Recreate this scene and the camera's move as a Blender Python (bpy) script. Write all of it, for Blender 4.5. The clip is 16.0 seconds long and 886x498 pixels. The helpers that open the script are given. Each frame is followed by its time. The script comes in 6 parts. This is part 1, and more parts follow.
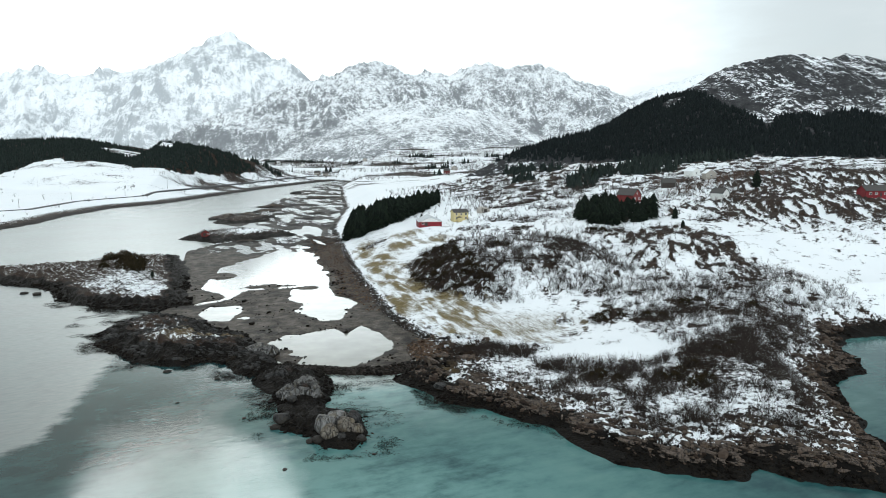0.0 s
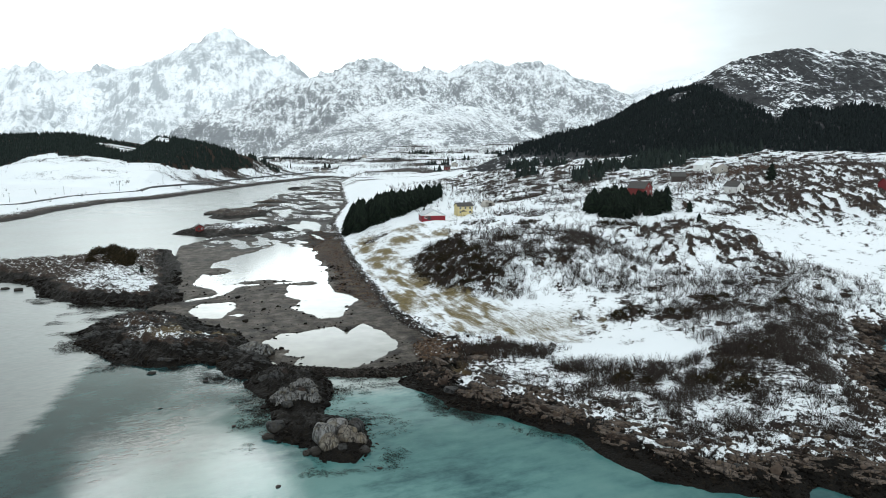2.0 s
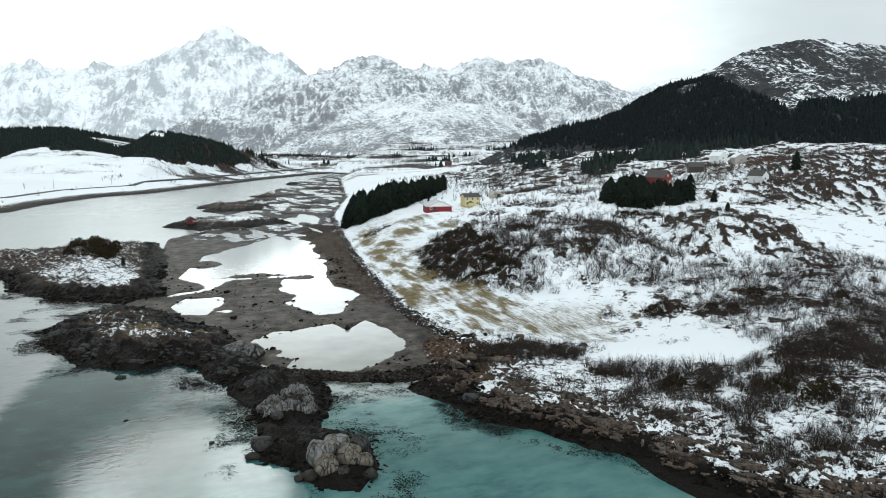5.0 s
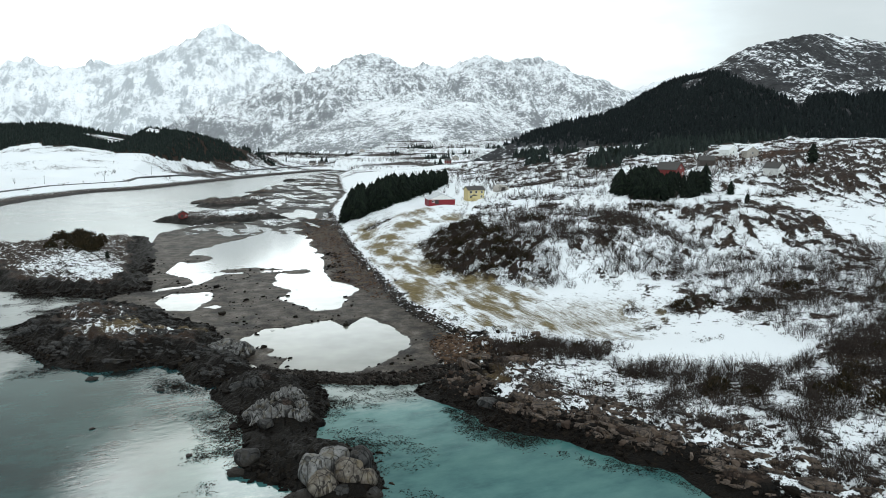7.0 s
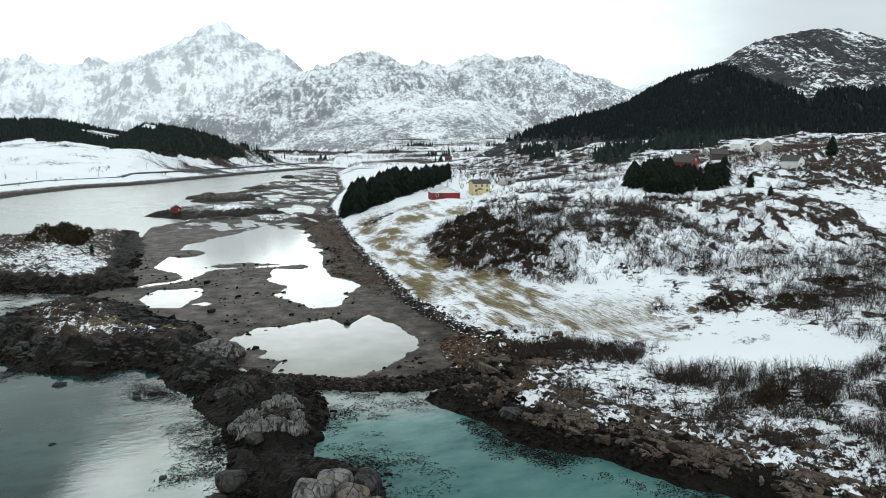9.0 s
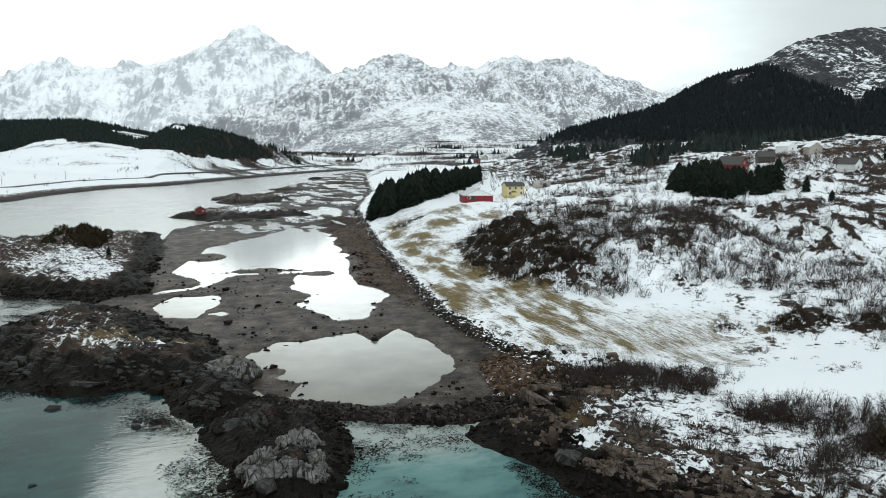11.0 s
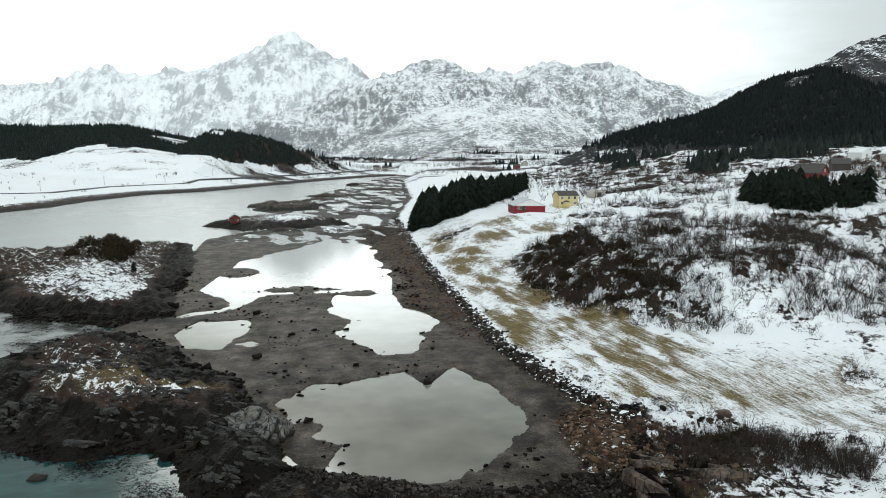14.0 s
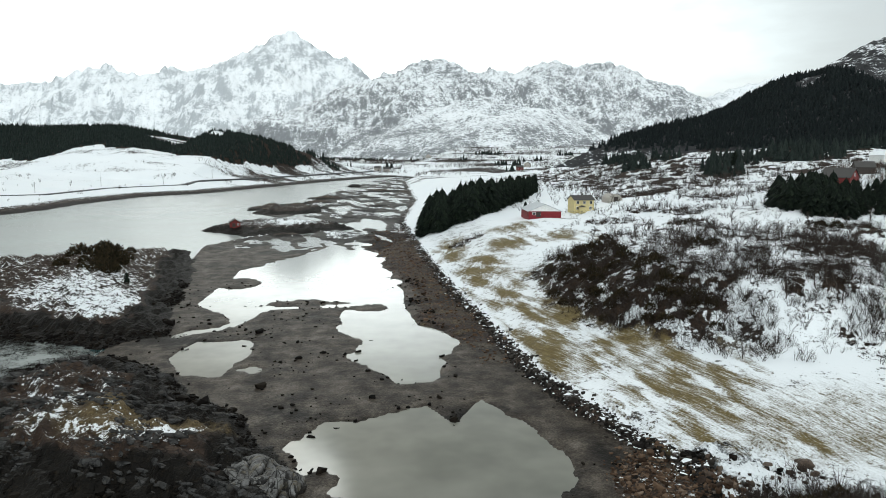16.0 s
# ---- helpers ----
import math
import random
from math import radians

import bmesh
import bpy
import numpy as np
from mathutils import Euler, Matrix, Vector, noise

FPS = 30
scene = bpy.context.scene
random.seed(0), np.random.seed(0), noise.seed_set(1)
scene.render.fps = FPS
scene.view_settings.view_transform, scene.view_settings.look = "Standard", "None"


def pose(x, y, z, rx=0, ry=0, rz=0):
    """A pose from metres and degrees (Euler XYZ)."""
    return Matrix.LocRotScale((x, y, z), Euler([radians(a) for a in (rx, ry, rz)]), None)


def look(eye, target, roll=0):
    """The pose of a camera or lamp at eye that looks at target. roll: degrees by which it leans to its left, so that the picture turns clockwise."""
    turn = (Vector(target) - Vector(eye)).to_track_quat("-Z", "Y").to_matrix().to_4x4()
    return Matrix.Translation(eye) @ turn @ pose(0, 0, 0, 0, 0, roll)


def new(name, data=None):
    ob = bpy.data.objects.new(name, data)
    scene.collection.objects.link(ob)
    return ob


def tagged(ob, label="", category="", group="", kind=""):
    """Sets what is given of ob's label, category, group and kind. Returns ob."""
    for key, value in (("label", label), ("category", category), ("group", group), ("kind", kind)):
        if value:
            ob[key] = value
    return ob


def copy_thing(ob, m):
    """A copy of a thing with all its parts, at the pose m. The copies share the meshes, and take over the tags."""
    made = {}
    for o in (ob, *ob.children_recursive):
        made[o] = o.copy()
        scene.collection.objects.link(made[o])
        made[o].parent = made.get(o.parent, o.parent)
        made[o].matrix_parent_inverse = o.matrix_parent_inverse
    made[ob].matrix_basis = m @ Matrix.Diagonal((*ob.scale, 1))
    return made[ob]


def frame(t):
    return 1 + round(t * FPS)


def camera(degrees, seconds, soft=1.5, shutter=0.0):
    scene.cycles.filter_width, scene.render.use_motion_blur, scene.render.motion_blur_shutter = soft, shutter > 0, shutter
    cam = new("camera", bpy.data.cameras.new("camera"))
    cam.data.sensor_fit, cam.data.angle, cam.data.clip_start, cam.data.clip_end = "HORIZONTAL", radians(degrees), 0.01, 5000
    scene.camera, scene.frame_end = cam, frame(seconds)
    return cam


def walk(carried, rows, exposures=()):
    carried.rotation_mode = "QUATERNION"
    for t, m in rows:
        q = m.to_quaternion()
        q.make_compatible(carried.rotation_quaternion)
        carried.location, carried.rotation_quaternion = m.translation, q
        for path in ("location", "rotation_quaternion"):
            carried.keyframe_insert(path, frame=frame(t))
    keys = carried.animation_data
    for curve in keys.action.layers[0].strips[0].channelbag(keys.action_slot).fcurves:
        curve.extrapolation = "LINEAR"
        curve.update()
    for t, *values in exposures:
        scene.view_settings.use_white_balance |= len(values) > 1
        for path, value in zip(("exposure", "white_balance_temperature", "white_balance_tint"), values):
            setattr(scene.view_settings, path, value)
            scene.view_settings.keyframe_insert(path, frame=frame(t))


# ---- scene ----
cam = camera(66.0, 16.0, soft=0.9)
PATH = [
    (0, (0.6, 15.537, 58.553), (1.018, 17.471, 58.265), -0.1),
    (0.5, (0.466, 19.197, 57.763), (0.887, 21.13, 57.471), -0.1),
    (1, (0.607, 23.081, 56.685), (1.029, 25.014, 56.392), -0.1),
    (1.5, (0.855, 26.92, 55.603), (1.277, 28.853, 55.31), -0.0),
    (2, (1.052, 30.691, 54.519), (1.474, 32.624, 54.226), -0.0),
    (2.5, (1.319, 34.619, 53.376), (1.741, 36.552, 53.084), -0.0),
    (3, (1.507, 38.497, 52.198), (1.93, 40.429, 51.906), -0.0),
    (3.5, (1.714, 42.424, 51.135), (2.138, 44.357, 50.842), -0.0),
    (4, (1.839, 46.12, 50.185), (2.263, 48.052, 49.89), -0.0),
    (6.5, (3.022, 64.727, 44.304), (3.449, 66.658, 44.009), 0.1),
    (7, (3.15, 68.486, 43.146), (3.58, 70.417, 42.851), 0.1),
    (7.5, (3.289, 72.219, 41.849), (3.72, 74.15, 41.555), 0.1),
    (8, (3.488, 75.834, 40.637), (3.92, 77.765, 40.344), 0.2),
    (8.5, (3.585, 79.502, 39.811), (4.018, 81.432, 39.514), 0.2),
    (10.8, (4.466, 96.733, 38.144), (4.897, 98.665, 37.853), 0.4),
    (10.9, (4.489, 97.457, 38.15), (4.898, 99.393, 37.86), 0.41),
    (11.0, (4.513, 98.182, 38.157), (4.871, 100.126, 37.868), 0.44),
    (11.1, (4.536, 98.906, 38.163), (4.846, 100.859, 37.875), 0.47),
    (11.2, (4.559, 99.631, 38.17), (4.842, 101.589, 37.882), 0.49),
    (11.3, (4.582, 100.355, 38.176), (4.85, 102.316, 37.889), 0.49),
    (11.5, (4.629, 101.804, 38.189), (4.888, 103.766, 37.902), 0.5),
    (12, (4.607, 105.609, 38.327), (4.866, 107.571, 38.042), 0.5),
    (12.5, (4.316, 109.25, 38.444), (4.575, 111.213, 38.161), 0.6),
    (13, (4.075, 113.245, 38.44), (4.334, 115.209, 38.16), 0.6),
    (13.5, (3.641, 117.015, 38.524), (3.9, 118.979, 38.246), 0.6),
    (14, (3.251, 120.582, 38.584), (3.508, 122.546, 38.309), 0.5),
    (14.5, (2.801, 124.152, 38.848), (3.057, 126.116, 38.573), 0.5),
    (15, (2.15, 127.777, 39.013), (2.406, 129.741, 38.739), 0.6),
    (15.5, (1.383, 131.355, 39.283), (1.64, 133.319, 39.009), 0.6),
    (16, (0.562, 134.964, 39.462), (0.821, 136.928, 39.188), 0.6),
]
walk(cam, [(t, look(eye, target, roll)) for t, eye, target, roll in PATH], [(0.0, 0.08, 6220, 4), (8.5, 0.03, 6250, 4), (11.0, -0.01, 6340, 4), (16.0, -0.03, 6420, 4)])

# ---- world and light ----
world = bpy.data.worlds.new("overcast_sky")
scene.world = world
world.use_nodes = True
wn, wl = world.node_tree.nodes, world.node_tree.links
wn.clear()
SUN_AZ, SUN_EL = radians(-10), radians(30)          # azimuth from +y towards +x


def wnode(kind, **kw):
    n = wn.new(kind)
    for k, v in kw.items():
        n.inputs[k].default_value = v
    return n


sky = wn.new("ShaderNodeTexSky")
sky.sky_type, sky.sun_disc = "NISHITA", False
sky.sun_elevation, sky.sun_rotation = SUN_EL, SUN_AZ
sky.air_density, sky.dust_density = 1.0, 4.0
sky_dim = wn.new("ShaderNodeVectorMath")
sky_dim.operation = "SCALE"
sky_dim.inputs["Scale"].default_value = 0.08
wl.new(sky.outputs[0], sky_dim.inputs[0])
tc = wn.new("ShaderNodeTexCoord")
# cloud deck: soft grey and white, brightest where the veiled sun stands
cmap = wn.new("ShaderNodeMapping")
cmap.inputs["Scale"].default_value = (1.0, 1.0, 3.2)
wl.new(tc.outputs["Generated"], cmap.inputs[0])
cn = wnode("ShaderNodeTexNoise", Scale=2.6, Detail=6.0, Roughness=0.55)
wl.new(cmap.outputs[0], cn.inputs["Vector"])
cramp = wn.new("ShaderNodeValToRGB")
cramp.color_ramp.elements[0].position, cramp.color_ramp.elements[0].color = 0.28, (0.76, 0.82, 0.85, 1)
cramp.color_ramp.elements[1].position, cramp.color_ramp.elements[1].color = 0.72, (1.0, 1.03, 1.05, 1)
wl.new(cn.outputs["Fac"], cramp.inputs[0])
sdir = (math.sin(SUN_AZ) * math.cos(SUN_EL), math.cos(SUN_AZ) * math.cos(SUN_EL), math.sin(SUN_EL))
# a brighter belt of thin cloud low over the mountains, on the sun's side
sepd = wn.new("ShaderNodeSeparateXYZ")
wl.new(tc.outputs["Generated"], sepd.inputs[0])


def wrange(src, a, b, c, d):
    n = wn.new("ShaderNodeMapRange")
    n.interpolation_type = "SMOOTHSTEP"
    for k, v in (("From Min", a), ("From Max", b), ("To Min", c), ("To Max", d)):
        n.inputs[k].default_value = v
    wl.new(src, n.inputs["Value"])
    return n.outputs[0]


def wmath(op, p, q=0.0):
    n = wn.new("ShaderNodeMath")
    n.operation = op
    for sock, v in zip(n.inputs, (p, q)):
        if hasattr(v, "is_output"):
            wl.new(v, sock)
        else:
            sock.default_value = v
    return n.outputs[0]


def wdot(az, el):
    n = wn.new("ShaderNodeVectorMath")
    n.operation = "DOT_PRODUCT"
    n.inputs[1].default_value = (math.sin(radians(az)) * math.cos(radians(el)), math.cos(radians(az)) * math.cos(radians(el)), math.sin(radians(el)))
    wl.new(tc.outputs["Generated"], n.inputs[0])
    return n.outputs["Value"]


ahead = wdot(1, 0)
side = wn.new("ShaderNodeMapRange")
side.inputs["From Min"].default_value, side.inputs["From Max"].default_value = 0.60, 1.0
wl.new(ahead, side.inputs["Value"])
ragged = wmath("ADD", sepd.outputs[0], wmath("MULTIPLY", wmath("SUBTRACT", cn.outputs["Fac"], 0.5), 0.9))
# the bright bank of cloud sinks towards the open sea
tilted = wmath("ADD", sepd.outputs[2], wmath("MULTIPLY", wmath("MAXIMUM", wmath("SUBTRACT", -0.05, sepd.outputs[0]), 0.0), 0.45))
belt = wmath("MULTIPLY", wmath("MULTIPLY", wmath("POWER", side.outputs[0], 2.2), wrange(ragged, -0.02, 0.66, 1.0, 0.0)), wrange(tilted, 0.22, 0.40, 1.0, 0.0))
# the veiled sun glows through two thin places of the cloud above the belt
veil = wmath("MULTIPLY", wmath("ADD", wrange(wdot(-15.5, 26), 0.9980, 0.9998, 0.0, 0.55), wrange(wdot(-4.5, 26.5), 0.9974, 0.9998, 0.0, 1.0)), 2.4)
# higher up the deck is thicker and greyer; unseen zenith brightened for the snow
deck = wmath("ADD", wrange(sepd.outputs[2], 0.16, 0.40, 0.64, 0.27), wrange(sepd.outputs[2], 0.50, 0.90, 0.0, 0.52))
# unseen sky behind is brightened to light the slopes facing the view
behind = wrange(ahead, 0.25, -0.8, 0.0, 1.05)
aloft_v = wmath("ADD", wmath("ADD", wmath("MULTIPLY", belt, 2.9), veil), wmath("ADD", deck, behind))
cloud = wn.new("ShaderNodeVectorMath")
cloud.operation = "SCALE"
wl.new(cramp.outputs[0], cloud.inputs[0])
wl.new(aloft_v, cloud.inputs["Scale"])
wmix = wn.new("ShaderNodeMix")
wmix.data_type = "RGBA"
wmix.inputs[0].default_value = 0.92
wl.new(sky_dim.outputs[0], wmix.inputs[6])
wl.new(cloud.outputs[0], wmix.inputs[7])
bg = wn.new("ShaderNodeBackground")
bg.inputs["Strength"].default_value = 1.26
wl.new(wmix.outputs[2], bg.inputs[0])
wo = wn.new("ShaderNodeOutputWorld")
wl.new(bg.outputs[0], wo.inputs[0])

sun = new("sun", bpy.data.lights.new("sun", "SUN"))
sun.data.energy, sun.data.angle, sun.data.color = 0.26, radians(17), (1.0, 0.97, 0.93)
sun.matrix_world = look((sdir[0] * 100, sdir[1] * 100, sdir[2] * 100), (0, 0, 0))
scene.view_settings.exposure = 0.0


# ---- material helpers ----
class Mat:
    """A small builder for node materials."""

    def __init__(self, name):
        self.m = bpy.data.materials.new(name)
        self.m.use_nodes = True
        self.t = self.m.node_tree
        self.t.nodes.clear()
        self.out = self.t.nodes.new("ShaderNodeOutputMaterial")
        self.b = self.t.nodes.new("ShaderNodeBsdfPrincipled")
        self.t.links.new(self.b.outputs[0], self.out.inputs[0])
        self.geo = self.t.nodes.new("ShaderNodeNewGeometry")
        self.co = self.t.nodes.new("ShaderNodeTexCoord").outputs["Object"]
        self.pos = self.geo.outputs["Position"]

    def link(self, a, sock):
        if hasattr(a, "is_output"):
            self.t.links.new(a, sock)
        else:
            sock.default_value = a

    def mapping(self, scale=(1, 1, 1), rot=0.0, src=None):
        n = self.t.nodes.new("ShaderNodeMapping")
        if rot:
            n.vector_type = "TEXTURE"
            scale = tuple(1 / v for v in scale)
        n.inputs["Scale"].default_value = scale
        n.inputs["Rotation"].default_value = (0, 0, rot)
        self.link(src or self.pos, n.inputs[0])
        return n.outputs[0]

    def noise(self, scale, detail=4.0, rough=0.55, src=None):
        n = self.t.nodes.new("ShaderNodeTexNoise")
        n.inputs["Scale"].default_value, n.inputs["Detail"].default_value, n.inputs["Roughness"].default_value = scale, detail, rough
        self.link(src or self.pos, n.inputs["Vector"])
        return n.outputs["Fac"]

    def voronoi(self, scale, src=None, out="Distance", feature="F1"):
        n = self.t.nodes.new("ShaderNodeTexVoronoi")
        n.feature = feature
        n.inputs["Scale"].default_value = scale
        self.link(src or self.pos, n.inputs["Vector"])
        return n.outputs[out]

    def math(self, op, a, b=0.0, clamp=False):
        n = self.t.nodes.new("ShaderNodeMath")
        n.operation, n.use_clamp = op, clamp
        self.link(a, n.inputs[0])
        self.link(b, n.inputs[1])
        return n.outputs[0]

    def step(self, v, lo, hi):
        n = self.t.nodes.new("ShaderNodeMapRange")
        n.interpolation_type = "SMOOTHSTEP"
        self.link(v, n.inputs["Value"])
        n.inputs["From Min"].default_value, n.inputs["From Max"].default_value = lo, hi
        return n.outputs[0]

    def mix(self, f, a, b):
        n = self.t.nodes.new("ShaderNodeMix")
        n.data_type = "RGBA"
        self.link(f, n.inputs[0])
        self.link(a if hasattr(a, "is_output") else (*a, 1), n.inputs[6])
        self.link(b if hasattr(b, "is_output") else (*b, 1), n.inputs[7])
        return n.outputs[2]

    def ramp(self, f, *stops):
        n = self.t.nodes.new("ShaderNodeValToRGB")
        while len(n.color_ramp.elements) < len(stops):
            n.color_ramp.elements.new(0.5)
        for e, (p, c) in zip(n.color_ramp.elements, stops):
            e.position, e.color = p, (*c, 1)
        self.link(f, n.inputs[0])
        return n.outputs[0]

    def attr(self, name):
        n = self.t.nodes.new("ShaderNodeAttribute")
        n.attribute_name = name
        return n.outputs["Fac"]

    def island(self):
        return self.geo.outputs["Random Per Island"]

    def obrand(self):
        return self.t.nodes.new("ShaderNodeObjectInfo").outputs["Random"]

    def done(self, color, rough=0.8, bump=None, strength=0.3, dist=0.1, metal=0.0, spec=0.3):
        self.link(color if hasattr(color, "is_output") else (*color, 1), self.b.inputs["Base Color"])
        self.link(rough, self.b.inputs["Roughness"])
        self.b.inputs["Metallic"].default_value = metal
        self.b.inputs["Specular IOR Level"].default_value = spec
        if bump is not None:
            n = self.t.nodes.new("ShaderNodeBump")
            n.inputs["Strength"].default_value, n.inputs["Distance"].default_value = strength, dist
            self.link(bump, n.inputs["Height"])
            self.t.links.new(n.outputs[0], self.b.inputs["Normal"])
        return self.m


# ---- materials ----
def ground_material():
    k = Mat("snow_rock_grass_ground")
    big, mid, fine, tiny = k.noise(0.045, 5), k.noise(0.22, 5, 0.6), k.noise(0.9, 5, 0.65), k.noise(3.4, 3, 0.6)
    # streaks lie along the bedding of the rock
    lay = k.noise(0.85, 5, 0.65, k.mapping((1.0, 0.14, 0.6), 0.92))
    # furrows of the mown field
    fur = k.noise(2.4, 5, 0.7, k.mapping((1.0, 0.10, 1.0), radians(20)))
    rock = k.ramp(k.math("ADD", k.math("MULTIPLY", lay, 0.6), k.math("MULTIPLY", fine, 0.4)),
                  (0.34, (0.008, 0.006, 0.005)), (0.46, (0.030, 0.020, 0.016)), (0.57, (0.074, 0.050, 0.038)), (0.68, (0.125, 0.092, 0.074)), (0.80, (0.22, 0.19, 0.17)))
    warp = k.t.nodes.new("ShaderNodeVectorMath")
    warp.operation = "MULTIPLY_ADD"
    k.link(k.t.nodes.new("ShaderNodeTexNoise").outputs["Color"], warp.inputs[0])
    warp.inputs[1].default_value = (2.4, 2.4, 2.4)
    k.link(k.mapping((1.0, 0.5, 1.0), 0.92), warp.inputs[2])
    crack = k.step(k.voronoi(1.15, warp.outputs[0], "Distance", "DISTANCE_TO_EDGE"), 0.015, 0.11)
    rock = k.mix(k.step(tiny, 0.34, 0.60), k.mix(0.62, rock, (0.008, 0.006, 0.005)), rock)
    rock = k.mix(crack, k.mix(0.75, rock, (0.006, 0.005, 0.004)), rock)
    heath = k.ramp(fine, (0.3, (0.009, 0.006, 0.0045)), (0.5, (0.027, 0.017, 0.012)), (0.62, (0.056, 0.035, 0.022)), (0.75, (0.105, 0.072, 0.040)))
    grass = k.ramp(k.math("ADD", k.math("MULTIPLY", fur, 0.7), k.math("MULTIPLY", tiny, 0.3)),
                   (0.28, (0.080, 0.058, 0.025)), (0.5, (0.145, 0.108, 0.043)), (0.7, (0.23, 0.182, 0.088)))
    mud = k.ramp(k.math("ADD", k.math("MULTIPLY", mid, 0.6), k.math("MULTIPLY", tiny, 0.4)),
                 (0.38, (0.010, 0.008, 0.006)), (0.46, (0.026, 0.020, 0.015)), (0.53, (0.050, 0.040, 0.031)), (0.61, (0.092, 0.077, 0.062)), (0.72, (0.15, 0.13, 0.108)))
    weed = k.ramp(k.math("ADD", k.math("MULTIPLY", fine, 0.5), k.math("MULTIPLY", tiny, 0.5)),
                  (0.40, (0.002, 0.0016, 0.0013)), (0.56, (0.006, 0.0045, 0.003)), (0.74, (0.024, 0.017, 0.010)))

    def gate(name, n, soft=0.12, amp=0.9):
        v = k.math("ADD", k.attr(name), k.math("MULTIPLY", k.math("SUBTRACT", n, 0.5), amp))
        return k.step(v, 0.5 - soft, 0.5 + soft)
    c = k.mix(gate("heath", mid, 0.2), rock, heath)
    c = k.mix(gate("dry", mid, 0.25, 1.1), c, k.ramp(tiny, (0.3, (0.045, 0.030, 0.014)), (0.55, (0.105, 0.074, 0.032)), (0.75, (0.19, 0.145, 0.072))))
    c = k.mix(k.step(k.math("ADD", k.attr("grass"), k.math("MULTIPLY", k.math("SUBTRACT", mid, 0.5), 0.25)), 0.06, 0.24), c, k.mix(k.step(fine, 0.26, 0.52), (0.095, 0.072, 0.036), grass))
    c = k.mix(gate("mud", mid, 0.2, 0.5), c, mud)
    c = k.mix(gate("weed", fine, 0.2, 0.8), c, weed)
    # lying snow: coverage broken by four scales of noise
    n = k.math("ADD", k.math("MULTIPLY", mid, 0.22), k.math("MULTIPLY", fine, 0.42))
    n = k.math("ADD", n, k.math("MULTIPLY", lay, 0.18))
    n = k.math("ADD", n, k.math("MULTIPLY", tiny, 0.16))
    furmix = k.t.nodes.new("ShaderNodeMix")
    k.link(k.math("MULTIPLY", k.attr("grass"), 1.0, True), furmix.inputs[0])
    k.link(n, furmix.inputs[2])
    k.link(k.math("ADD", k.math("MULTIPLY", fur, 0.62), k.math("MULTIPLY", big, 0.38)), furmix.inputs[3])
    v = k.math("ADD", k.attr("snow"), k.math("MULTIPLY", k.math("SUBTRACT", furmix.outputs[0], 0.5), 3.0))
    sn = k.step(v, 0.44, 0.58)
    thin = k.math("ADD", k.attr("snow"), k.math("MULTIPLY", k.math("SUBTRACT", mid, 0.5), 0.9))
    thin = k.math("ADD", thin, k.math("MULTIPLY", k.math("SUBTRACT", fur, 0.5), 1.5))
    thin = k.math("ADD", thin, k.math("MULTIPLY", k.math("SUBTRACT", tiny, 0.5), 1.2))
    snm = k.t.nodes.new("ShaderNodeMix")
    k.link(k.step(k.attr("grass"), 0.05, 0.35), snm.inputs[0])
    k.link(sn, snm.inputs[2])
    k.link(k.step(thin, 0.18, 0.92), snm.inputs[3])
    sn = snm.outputs[0]
    snowcol = k.mix(k.noise(0.03, 3), (0.74, 0.77, 0.80), (0.84, 0.85, 0.86))
    c = k.mix(sn, c, snowcol)
    r = k.math("ADD", 0.55, k.math("MULTIPLY", fine, 0.3))
    r = k.math("SUBTRACT", r, k.math("MULTIPLY", k.attr("mud"), k.math("MULTIPLY", mid, 0.16)))
    h = k.math("ADD", k.math("MULTIPLY", fine, 0.7), k.math("MULTIPLY", tiny, 0.3))
    h = k.math("ADD", h, k.math("MULTIPLY", crack, 0.25))
    h = k.math("ADD", k.math("MULTIPLY", h, k.math("SUBTRACT", 1.0, k.math("MULTIPLY", sn, 0.75))), k.math("MULTIPLY", sn, 0.25))
    h = k.math("MULTIPLY", h, k.math("SUBTRACT", 1.0, k.math("MULTIPLY", k.attr("mud"), 0.8)))
    return k.done(c, r, h, 0.8, 0.4, spec=0.12)


